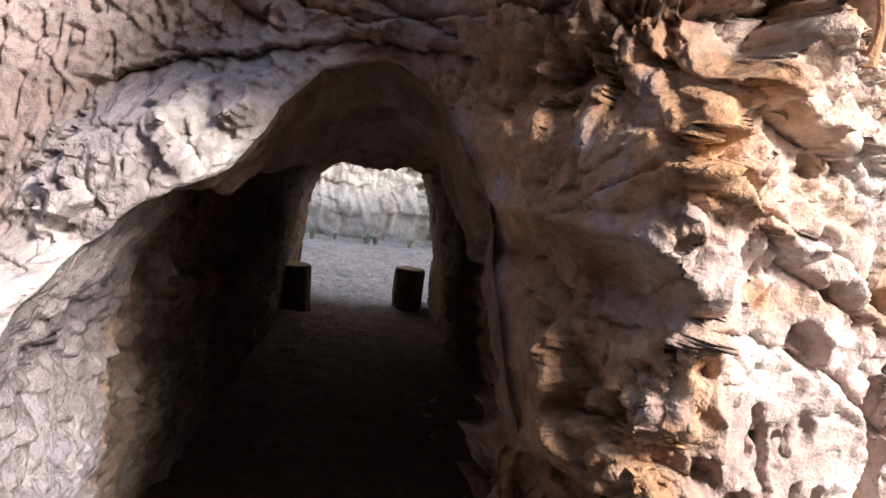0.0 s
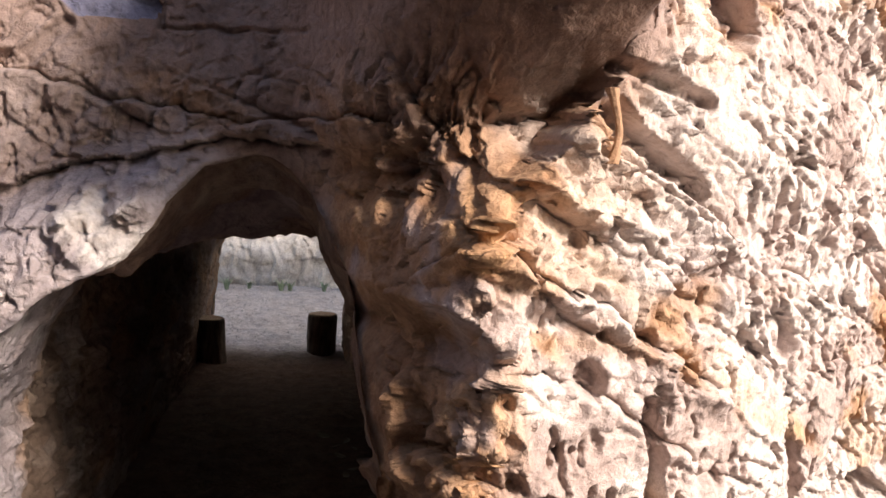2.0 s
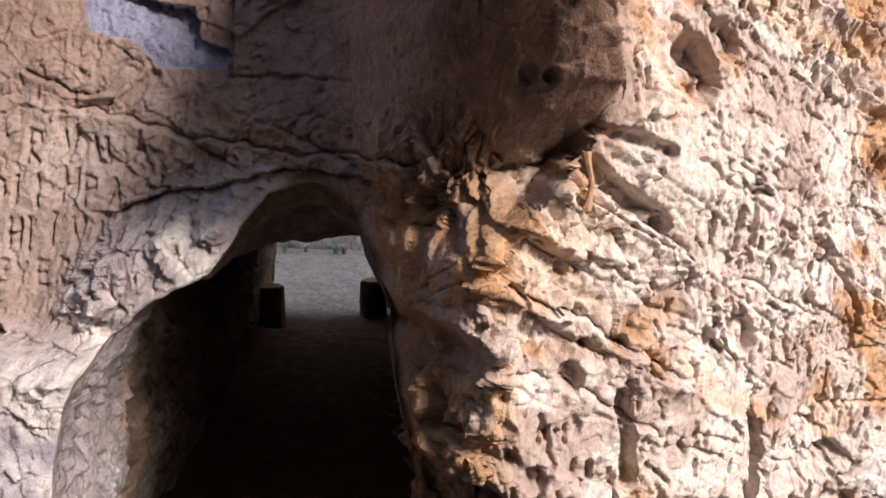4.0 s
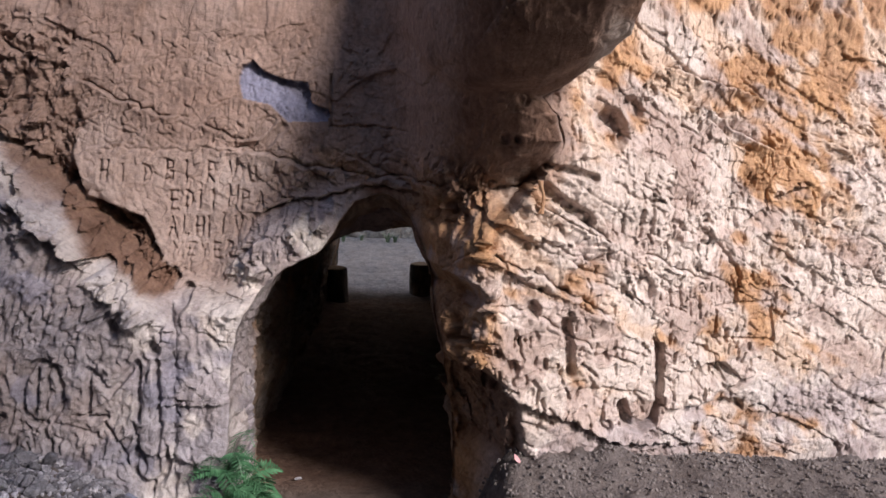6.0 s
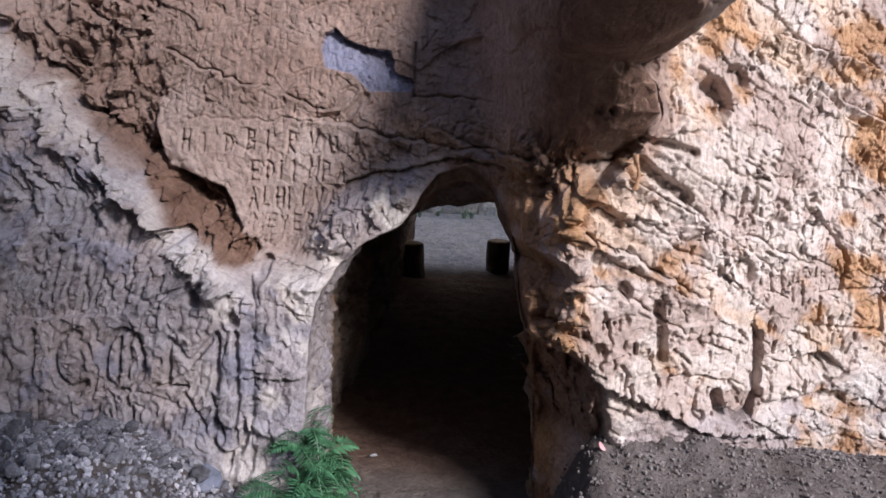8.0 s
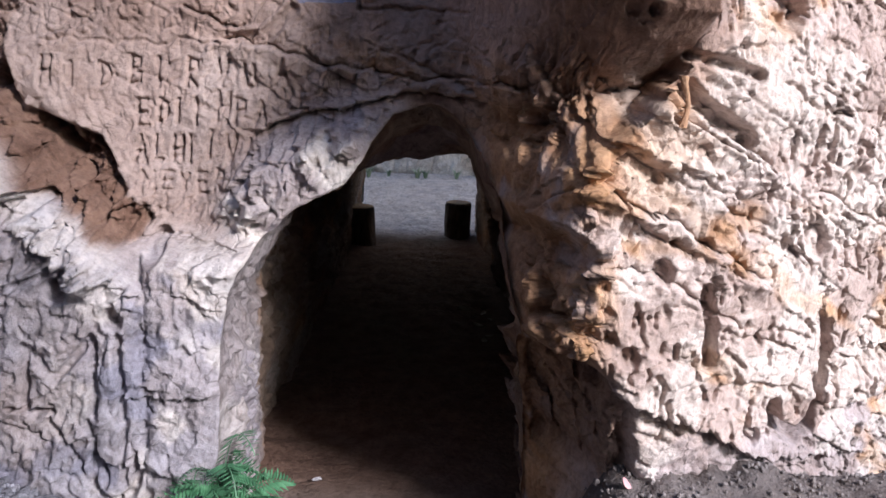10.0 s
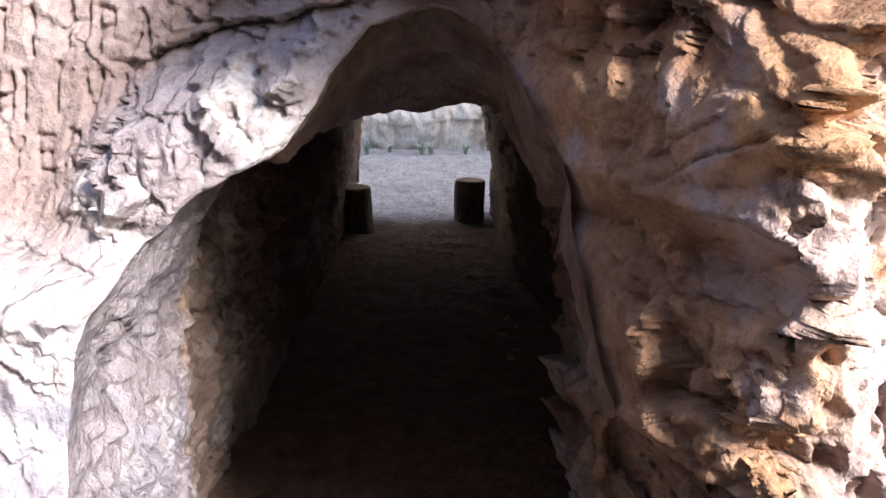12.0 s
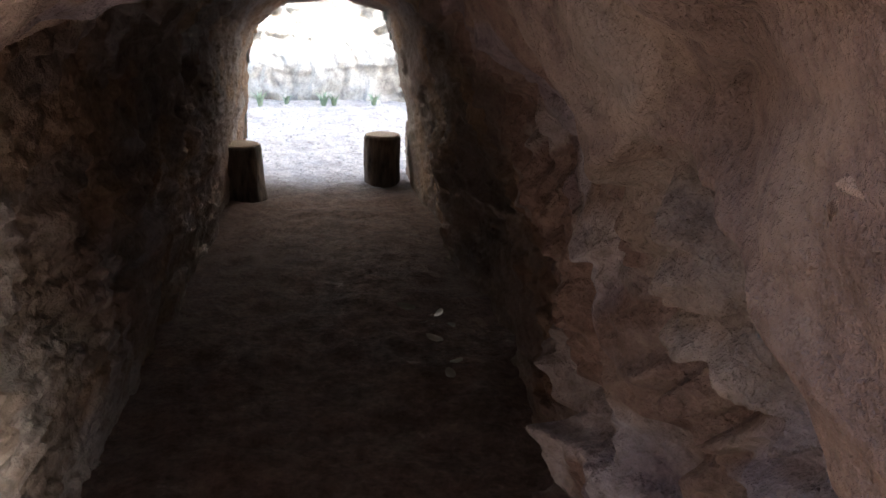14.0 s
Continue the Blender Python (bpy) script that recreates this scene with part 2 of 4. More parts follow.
side = step(0.40, 0.66, X) * (1 - step(1.85, 2.15, Z) * step(1.2, 1.08, X))   # 1 on the bright bedded wall, 0 on the dusty one
below = ridge_line(X) - Z
u, v = XA * math.cos(radians(-26)) + Z * math.sin(radians(-26)), -XA * math.sin(radians(-26)) + Z * math.cos(radians(-26))
warp, warp2 = fbm(XA * 2.0, Z * 2.0, 4, 5), fbm(XA * 7.0, Z * 7.0, 4, 6)


def beds(thick, length, s):
    """Broken beds: every block stands out by its own amount, with an eroded joint round it."""
    q = v / thick + 0.16 * warp + 0.05 * warp2
    k = np.floor(q)
    p = u / length + rnd(k, k * 0 + 7, s) * 9 + 0.12 * warp2
    j = np.floor(p)
    fq, fp = q - k, p - j
    h = rnd(k, j, s + 1) - 0.5 + (rnd(k, j, s + 2) - 0.5) * (fq - 0.5) * 1.6 + (rnd(k, j, s + 3) - 0.5) * (fp - 0.5)
    joint = np.minimum(np.minimum(fq, 1 - fq) * thick, np.minimum(fp, 1 - fp) * length)
    return h, joint


bed, bed_joint = beds(0.17, 0.55, 11)
thin, _ = beds(0.052, 0.20, 13)
chip, chip_joint = facets(XA * 9 + 0.8 * warp, Z * 9 + 0.5 * warp, 23, 1.6)
tiny, tiny_joint = facets(XA * 24 + warp, Z * 20, 37, 1.6)
block, block_joint = facets(XA * 2.4 + 0.4 * warp, Z * 2.9, 51, 1.0)
slab_, _ = facets(u * 4.2 + 0.3 * warp, v * 6.5 + 0.3 * warp, 63, 1.5)
corner = step(-1.25, -1.75, X) * step(1.2, 1.6, Z)
chisel = fbm(XA * 42 + 3 * warp, Z * 11 + 2 * warp, 3, 41)
rough_left = step(-0.1, 0.15, below) * step(-0.3, -0.7, X) + step(1.36, 1.25, Z) * step(-0.9, -0.7, X) * step(0.3, 0.1, X)
rough_left = np.clip(rough_left, 0, 1)
calm = (1 - 0.62 * step(0.92, 1.05, X) * step(0.62, 0.75, Z) * step(1.42, 1.25, Z)) * (1 - 0.9 * blob(X, Z, 1.0, 1.245, 0.14, 0.10, -15, 0.3))     # the dressed part that carries the carving
flank = step(0.55, 0.66, X + 0.12 * (Z - 1.45)) * step(0.88, 0.78, X) * step(1.95, 1.7, Z) * step(0.95, 1.2, Z)
rock_, rock_joint = facets(XA * 3.6 + 0.35 * warp, (Z + 0.25 * XA) * 4.2 + 0.35 * warp, 83, 1.3)
lip = blob(X, Z, -0.16, 1.57, 0.38, 0.21, 32, 0.25)
brow = step(-0.45, -0.1, X) * step(1.25, 1.05, X) * step(1.66, 1.76, Z) * step(2.12, 1.98, Z)
hewn, hewn_joint = facets(XA * 15 + 1.2 * warp, Z * 6.5 - 1.5 * XA + 0.8 * warp, 101, 1.8)      # upright tool marks
flake, flake_joint = facets(u * 6.5 + 0.5 * warp2, v * 11 + 0.4 * warp2, 107, 1.8)
pick = np.abs(fbm(XA * 17 + 1.5 * warp, Z * 8 + warp, 4, 111))
streak = np.abs(fbm(XA * 15 + 2.2 * warp, Z * 3.6 - 2.5 * XA, 4, 113))
hollow = step(0.25, 0.75, fbm(u * 3.4, v * 5.5, 3, 117))
Y += side * (0.35 + 0.65 * calm) * (0.030 * bed + 0.010 * slab_ + 0.013 * flake + 0.009 * hewn + 0.008 * tiny + 0.004 * chip - 0.009 * pick + 0.018 * hollow)
Y += side * calm * (0.004 * step(0.08, 0.0, hewn_joint) + 0.006 * step(0.08, 0.0, flake_joint) + 0.014 * step(0.010, 0.0, bed_joint) * step(-0.2, 0.3, warp2))
Y += (1 - side) * (0.025 * warp + 0.006 * tiny + 0.005 * warp2 + 0.018 * block + 0.003 * chisel)
Y += rough_left * (0.006 * chip + 0.005 * tiny + 0.005 * hewn + 0.012 * block - 0.012 * streak - 0.005 * pick) + lip * (0.030 * chip + 0.022 * slab_ + 0.018 * tiny - 0.015 * pick + 0.012 * step(0.10, 0.0, chip_joint)) + corner * (0.035 * slab_ + 0.02 * chip)
Y += brow * (0.045 * bed + 0.015 * thin + 0.024 * chip + 0.012 * tiny + 0.02 * step(0.012, 0.0, bed_joint))


# the broken crest of the diagonal ridge
crest_ = step(0.24, 0.10, np.abs(below - 0.04)) * step(-0.72, -0.9, X)
Y += crest_ * (0.05 * slab_ + 0.085 * rock_ + 0.04 * chip + 0.015 * tiny + 0.02 * step(0.03, 0.0, rock_joint))
# relief stands square to the face
smooth_slab = blob(X0, Z, 0.70, 1.60, 0.13, 0.20, 10, 0.3)      # touch-worn slab beside the mouth
D = (Y - Y0) * (1 - 0.45 * step(1.0, 2.0, np.hypot(slope_x, slope_z)) - 0.35 * smooth_slab)
D = D + flank * (1 - 0.5 * smooth_slab) * (0.085 * rock_ + 0.03 * step(0.06, 0.0, rock_joint) + 0.030 * chip + 0.014 * tiny - 0.010 * pick + 0.015 * step(0.05, 0.0, chip_joint))
near = np.full(X.shape, 9.0)
zone = (slice(0, int(np.searchsorted(zs, 2.0))), slice(int(np.searchsorted(xs, -0.65)), int(np.searchsorted(xs, 0.95))))
for p in front[::5]:
    near[zone] = np.minimum(near[zone], np.hypot(X0[zone] - p[0], Z[zone] - p[1]))
D = D * step(0.0, 0.07, near)
long_ = np.sqrt(1 + slope_x ** 2 + slope_z ** 2)
X = X - D * np.clip(slope_x / long_, -0.95, 0.95) * step(-0.9, -0.6, X) * step(1.5, 1.2, X)
Y = Y0 + D * np.where((X0 > -0.9) & (X0 < 1.5), np.maximum(1 / long_, 0.3), 1.0)


# ---- cutting into the face: grooves, cracks, ledges and pits ----
def window(x0, x1, z0, z1):
    i0, i1 = np.searchsorted(xs, (x0, x1))
    j0, j1 = np.searchsorted(zs, (z0, z1))
    return slice(j0, j1), slice(i0, i1)


def distance(points, w):
    """Distance to a broken line and how far below it a place lies."""
    px, pz = X[w], Z[w]
    best, under = np.full(px.shape, 9.0), np.zeros(px.shape)
    for (ax, az_), (bx, bz) in zip(points, points[1:]):
        dx, dz = bx - ax, bz - az_
        t = np.clip(((px - ax) * dx + (pz - az_) * dz) / max(dx * dx + dz * dz, 1e-9), 0, 1)
        d = np.hypot(px - ax - t * dx, pz - az_ - t * dz)
        under = np.where(d < best, az_ + t * dz - pz, under)
        best = np.minimum(best, d)
    return best, under


def box(points, m):
    a = np.array(points)
    return window(a[:, 0].min() - m, a[:, 0].max() + m, a[:, 1].min() - m, a[:, 1].max() + m)


def groove(points, width, depth):
    w = box(points, width * 2)
    d, _ = distance(points, w)
    Y[w] += depth * np.clip(1.15 - (d / width) ** 2, 0, 1)


def crack(points, depth=0.02, width=0.007, wobble=0.012, seed=1):
    q = along(points, max(6, int(30 * np.ptp(np.array(points)[:, 0]) + 30 * np.ptp(np.array(points)[:, 1]))))
    e = np.linspace(0, len(q) * 0.7, len(q))
    q[:, 0] += wobble * fbm(e, e * 0 + seed, 2, 5)
    q[:, 1] += wobble * fbm(e, e * 0 + seed, 2, 6)
    groove([tuple(p) for p in q], width, depth)
    return [tuple(p) for p in q]


def ledge(points, out, fade, seed=1):
    """A bed that stands out below a line and an undercut above it."""
    q = crack(points, 0.02, 0.009, 0.016, seed)
    w = box(q, fade * 2.5)
    d, under = distance(q, w)
    Y[w] -= np.where(under > 0, out * np.exp(-d / fade), 0)
    Y[w] += np.where(under <= 0, 0.6 * out * np.exp(-d / (fade * 0.45)), 0)


GLYPHS = {
    "A": "0,0 .35,1 .7,0|.15,.4 .55,.4", "B": "0,0 0,1 .5,.9 .5,.6 0,.5 .6,.4 .6,.1 0,0", "C": ".6,.9 .3,1 0,.7 0,.3 .3,0 .6,.1", "D": "0,0 0,1 .45,.85 .6,.5 .45,.15 0,0",
    "E": ".6,0 0,0 0,1 .6,1|0,.5 .5,.5", "H": "0,0 0,1|.6,0 .6,1|0,.5 .6,.5", "I": "0,0 0,1", "L": "0,1 0,0 .5,0", "M": "0,0 0,1 .35,.35 .7,1 .7,0",
    "N": "0,0 0,1 .6,0 .6,1", "O": ".3,1 0,.75 0,.25 .3,0 .6,.25 .6,.75 .3,1", "P": "0,0 0,1 .55,.9 .55,.6 0,.5", "R": "0,0 0,1 .55,.9 .55,.6 0,.5 .6,0",
    "S": ".6,.9 .2,1 0,.75 .6,.3 .4,0 0,.1", "U": "0,1 0,.1 .6,.1 .6,1", "V": "0,1 .3,0 .6,1", "W": "0,1 .2,0 .4,.7 .6,0 .8,1", "Y": "0,1 .3,.5 .6,1|.3,.5 .3,0",
}


def letters(text, x, z, height, pitch, slope=0.0, width=0.010, depth=0.012, aspect=0.8):
    for n, c in enumerate(text):
        for line in GLYPHS.get(c, "").split("|"):
            pts = [tuple(float(k) for k in p.split(",")) for p in line.split()]
            if pts:
                k = math.sin(n * 2.3 + x * 9)
                groove([(x + n * pitch + (a + 0.12 * k * b) * height * aspect, z + slope * n * pitch + 0.08 * k * height + b * height * (1 + 0.12 * math.sin(n * 5.1))) for a, b in pts], width, depth)


def worn_marks(x0, x1, z0, z1, count, size, seed, width=0.009, depth=0.011):
    """Illegible incised strokes, mostly upright, set in uneven rows."""
    r = random.Random(seed)
    for _ in range(count):
        x, z, h = r.uniform(x0, x1), r.uniform(z0, z1), size * r.uniform(0.5, 1.3)
        lean = r.gauss(0, 0.22) if r.random() < 0.7 else r.choice((-1, 1)) * r.uniform(0.6, 2.5)
        groove([(x, z), (x + lean * h * 0.5, z + h * 0.5), (x + lean * h + r.gauss(0, 0.1) * h, z + h * r.uniform(0.7, 1))], width * r.uniform(0.7, 1.2), depth * r.uniform(0.5, 1.2))


def oval(cx, cz, rx, rz, a0=0, a1=360, n=18):
    return [(cx + rx * math.cos(radians(a0 + (a1 - a0) * k / n)), cz + rz * math.sin(radians(a0 + (a1 - a0) * k / n))) for k in range(n + 1)]


# carved rows on the dusty wall
letters("HIDBIRVUA", -1.27, 1.845, 0.105, 0.116, 0.03, 0.0085, 0.022, 0.6)
letters("VE", -0.31, 1.80, 0.07, 0.07, 0, 0.008, 0.016)
letters("EDIIMPA", -0.88, 1.715, 0.10, 0.078, 0.03, 0.0085, 0.022, 0.62)
letters("ALHIIVA", -0.88, 1.575, 0.10, 0.072, 0.02, 0.0085, 0.022, 0.62)
letters("MEYER", -0.84, 1.465, 0.075, 0.07, 0.0, 0.008, 0.014)
worn_marks(-0.85, -0.55, 1.37, 1.40, 12, 0.06, 3, 0.007, 0.007)
worn_marks(-1.45, -0.1, 2.0, 2.65, 420, 0.04, 4, 0.007, 0.008)
worn_marks(0.0, 0.55, 2.0, 2.6, 130, 0.04, 14, 0.007, 0.007)
worn_marks(-1.0, -0.35, 1.38, 1.95, 110, 0.045, 24, 0.0065, 0.007)
# large signs on the lower buttress
groove([(-1.887, 0.93), (-1.887, 0.70)], 0.0198, 0.043)
groove(oval(-1.66, 0.80, 0.11, 0.14, 80, 310), 0.0198, 0.043)
groove(oval(-1.40, 0.81, 0.095, 0.16), 0.0198, 0.047)
groove([(-1.42, 0.92), (-1.43, 0.70)], 0.0132, 0.040)
groove([(-1.37, 0.93), (-1.38, 0.72)], 0.0132, 0.040)
groove([(-1.39, 0.65), (-1.37, 0.50)], 0.0165, 0.040)
groove([(-1.171, 0.70), (-1.175, 0.93), (-1.056, 0.82), (-0.927, 0.975), (-0.92, 0.685)], 0.0198, 0.045)
groove([(-0.826, 0.98), (-0.82, 0.78), (-0.83, 0.65)], 0.0198, 0.043)
groove([(-1.24, 0.69), (-1.07, 0.69)], 0.0110, 0.040)
groove(oval(-0.86, 0.45, 0.085, 0.11, 150, 390), 0.0220, 0.045)
groove([(-0.86, 0.34), (-0.86, 0.27)], 0.0198, 0.040)
for k in (0.5, 2.5, 4.5):
    groove([(-1.12 + k * 0.07, 0.66), (-1.05 + k * 0.05, 0.56), (-0.98 + k * 0.035, 0.40)], 0.014, 0.03)
groove(oval(-1.26, 1.02, 0.03, 0.035), 0.009, 0.012)
groove(oval(-1.25, 1.10, 0.028, 0.03), 0.009, 0.012)
groove([(-1.19, 1.12), (-1.17, 0.98)], 0.009, 0.012)
groove(oval(-0.70, 0.74, 0.035, 0.045), 0.008, 0.012)
for k in range(9):
    groove([(-1.87 + k * 0.075, 1.06 + 0.02 * (k % 3)), (-1.84 + k * 0.08, 1.25 + 0.03 * (k % 2)), (-1.82 + k * 0.075, 1.42 - 0.03 * k)], 0.013, 0.022)
worn_marks(-1.9, -0.6, 0.42, 0.62, 22, 0.10, 5, 0.011, 0.02)
worn_marks(-1.9, -1.1, 1.0, 1.45, 18, 0.10, 6, 0.012, 0.02)
# bedded wall: ledges, cracks and carving
ledge([(1.04, 1.906), (1.256, 1.783), (1.40, 1.70)], 0.05, 0.035, 2)
ledge([(1.60, 1.62), (1.77, 1.55), (2.04, 1.43)], 0.035, 0.03, 31)
ledge([(0.80, 1.66), (0.94, 1.591), (1.157, 1.483), (1.396, 1.337)], 0.05, 0.04, 3)
ledge([(0.80, 1.439), (1.013, 1.38), (1.335, 1.172)], 0.025, 0.03, 4)
ledge([(0.73, 1.10), (0.82, 1.02), (1.0, 0.925), (1.29, 0.79), (1.52, 0.64), (2.07, 0.50)], -0.05, 0.06, 5)
ledge([(1.9, 2.36), (2.1, 2.27), (2.45, 2.12)], 0.09, 0.06, 7)
ledge([(1.70, 2.55), (1.9, 2.50), (2.35, 2.42)], 0.08, 0.05, 6)
crack([(1.45, 1.66), (1.30, 1.60), (1.05, 1.72)], 0.018, 0.008, 0.012, 33)
crack([(1.40, 1.98), (1.55, 1.90), (1.80, 1.88)], 0.018, 0.009, 0.014, 34)
groove([(1.741, 1.12), (1.76, 0.95), (1.765, 0.80), (1.74, 0.72), (1.675, 0.695), (1.58, 0.74), (1.53, 0.86)], 0.032, 0.10)
groove([(1.765, 0.78), (1.74, 0.72), (1.675, 0.695), (1.58, 0.74)], 0.026, 0.08)
groove([(1.185, 1.325), (1.215, 1.20), (1.232, 1.06)], 0.028, 0.075)
groove([(1.05, 1.955), (1.15, 1.885), (1.28, 1.80)], 0.032, 0.10)
groove([(1.06, 2.05), (1.2, 2.03), (1.3, 2.0)], 0.022, 0.06)
letters("HDS", 1.56, 1.70, 0.13, 0.20, -0.12, 0.014, 0.03)
letters("HW", 0.935, 1.225, 0.042, 0.054, -0.05, 0.0075, 0.03, 0.9)
groove([(2.11, 1.287), (2.50, 1.287), (2.53, 1.06), (2.142, 1.10), (2.11, 1.287)], 0.012, 0.028)
letters("COS", 2.18, 1.12, 0.11, 0.09, -0.12, 0.010, 0.012)
crack([(2.086, 1.645), (2.259, 1.467), (2.255, 1.273)], 0.035, 0.014)
ledge([(2.086, 1.645), (2.26, 1.76), (2.434, 1.868), (2.6, 1.96)], -0.09, 0.06, 35)
crack([(0.93, 1.30), (0.98, 1.16), (0.93, 1.05)], 0.02, 0.009)
crack([(0.86, 1.62), (0.93, 1.50), (0.90, 1.45)], 0.012, 0.007)
worn_marks(0.85, 2.4, 0.72, 1.14, 150, 0.075, 7, 0.011, 0.026)
worn_marks(1.13, 2.45, 1.2, 1.75, 120, 0.055, 8, 0.0075, 0.018)
worn_marks(1.15, 2.45, 1.75, 2.3, 80, 0.055, 9, 0.008, 0.018)
worn_marks(2.45, 3.2, 0.7, 2.3, 120, 0.06, 10, 0.010, 0.02)
for k in range(5):
    groove([(1.70 + 0.07 * k, 1.50 - 0.035 * k), (1.715 + 0.07 * k, 1.38 - 0.035 * k)], 0.010, 0.022)
crack([(-0.04, 2.46), (-0.032, 2.182)], 0.03, 0.010, 0.002)
crack([(-0.032, 2.182), (0.28, 2.195), (0.4, 2.17)], 0.018, 0.008, 0.012)
ledge([(-1.38, 2.38), (-1.2, 2.29), (-0.93, 2.21)], 0.035, 0.035, 9)
ledge([(-0.71, 2.175), (-0.55, 2.107), (-0.47, 2.10)], 0.03, 0.03, 10)
groove([(-0.50, 2.05), (-0.39, 2.065), (-0.29, 2.17)], 0.03, 0.03)
ledge([(-0.55, 2.05), (-0.39, 2.03), (-0.11, 1.965), (0.11, 1.925), (0.35, 1.93), (0.55, 1.92)], 0.045, 0.05, 11)
ledge([(-0.36, 1.72), (-0.2, 1.78), (0.0, 1.83), (0.2, 1.88), (0.5, 1.86)], -0.05, 0.05, 12)
ledge([(-0.80, 1.29), (-0.70, 1.315), (-0.6, 1.30), (-0.42, 1.29)], 0.05, 0.05, 13)
crack([(-1.3, 2.02), (-0.9, 2.03), (-0.5, 2.05)], 0.010, 0.008, 0.02)
RECESS = [(-1.96, 2.63), (-1.45, 2.65), (-1.49, 2.37), (-1.36, 2.15), (-1.43, 2.02), (-1.33, 1.77), (-1.02, 1.655), (-0.92, 1.50), (-0.81, 1.36), (-0.82, 1.285),
          (-0.90, 1.27), (-1.06, 1.39), (-1.21, 1.50), (-1.41, 1.73), (-1.63, 1.89), (-1.84, 2.05), (-2.0, 2.30)]
recess = inside(RECESS, X + 0.02 * warp2, Z + 0.02 * warp).astype(float)
for _ in range(5):
    recess = (recess + np.roll(recess, 1, 0) + np.roll(recess, -1, 0) + np.roll(recess, 1, 1) + np.roll(recess, -1, 1)) / 5
trough = recess * (0.05 + 0.05 * step(2.1, 1.8, Z))
Y += trough + recess * (0.05 * rock_ + 0.03 * chip + 0.016 * hewn + 0.01 * tiny - 0.03 * pick - 0.02 * streak)
crack([(-1.98, 2.64), (-2.0, 2.31), (-1.85, 2.06)], 0.05, 0.013, 0.006, 41)
patch = inside([(-0.53, 2.496), (-0.47, 2.529), (-0.415, 2.471), (-0.295, 2.43), (-0.166, 2.42), (-0.134, 2.302), (-0.047, 2.276), (-0.046, 2.208), (-0.265, 2.20), (-0.378, 2.292), (-0.518, 2.317), (-0.54, 2.406)], X + 0.008 * warp2, Z).astype(float)
Y += patch * (0.03 + 0.035 * step(2.25, 2.45, Z + 0.4 * (X + 0.3)))
pits = random.Random(12)
for cx, cz, r, d in [(-0.74, 1.283, 0.04, 0.09), (-1.05, 1.15, 0.035, 0.08), (-0.85, 1.045, 0.032, 0.07), (-0.12, 1.70, 0.022, 0.03), (1.384, 2.235, 0.075, 0.13), (1.02, 1.40, 0.03, 0.06), (0.93, 1.13, 0.03, 0.06), (1.62, 1.45, 0.05, 0.06), (1.50, 2.33, 0.05, 0.06), (0.87, 1.18, 0.02, 0.03)] + \
        [(pits.uniform(0.8, 2.5), pits.uniform(0.7, 2.5), pits.uniform(0.012, 0.035), pits.uniform(0.015, 0.045)) for _ in range(22)]:
    w = window(cx - 0.15, cx + 0.15, cz - 0.15, cz + 0.15)
    Y[w] += d * blob(X[w], Z[w], cx, cz, r, r * 1.25, 30, 0.3)
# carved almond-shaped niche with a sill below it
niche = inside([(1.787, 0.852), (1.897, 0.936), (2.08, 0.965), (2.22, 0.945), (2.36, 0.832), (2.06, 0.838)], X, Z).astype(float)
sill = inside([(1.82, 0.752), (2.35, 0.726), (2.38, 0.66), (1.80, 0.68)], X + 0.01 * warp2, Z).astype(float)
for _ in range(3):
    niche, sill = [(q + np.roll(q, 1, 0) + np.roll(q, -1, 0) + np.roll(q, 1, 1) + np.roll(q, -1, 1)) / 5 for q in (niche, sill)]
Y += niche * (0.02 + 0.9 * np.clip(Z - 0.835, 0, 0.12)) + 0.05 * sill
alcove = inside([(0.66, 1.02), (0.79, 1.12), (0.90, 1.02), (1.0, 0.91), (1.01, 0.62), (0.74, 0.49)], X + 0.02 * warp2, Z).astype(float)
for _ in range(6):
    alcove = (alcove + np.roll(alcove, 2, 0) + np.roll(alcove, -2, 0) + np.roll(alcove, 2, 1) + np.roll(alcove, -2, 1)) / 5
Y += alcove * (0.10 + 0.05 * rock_)

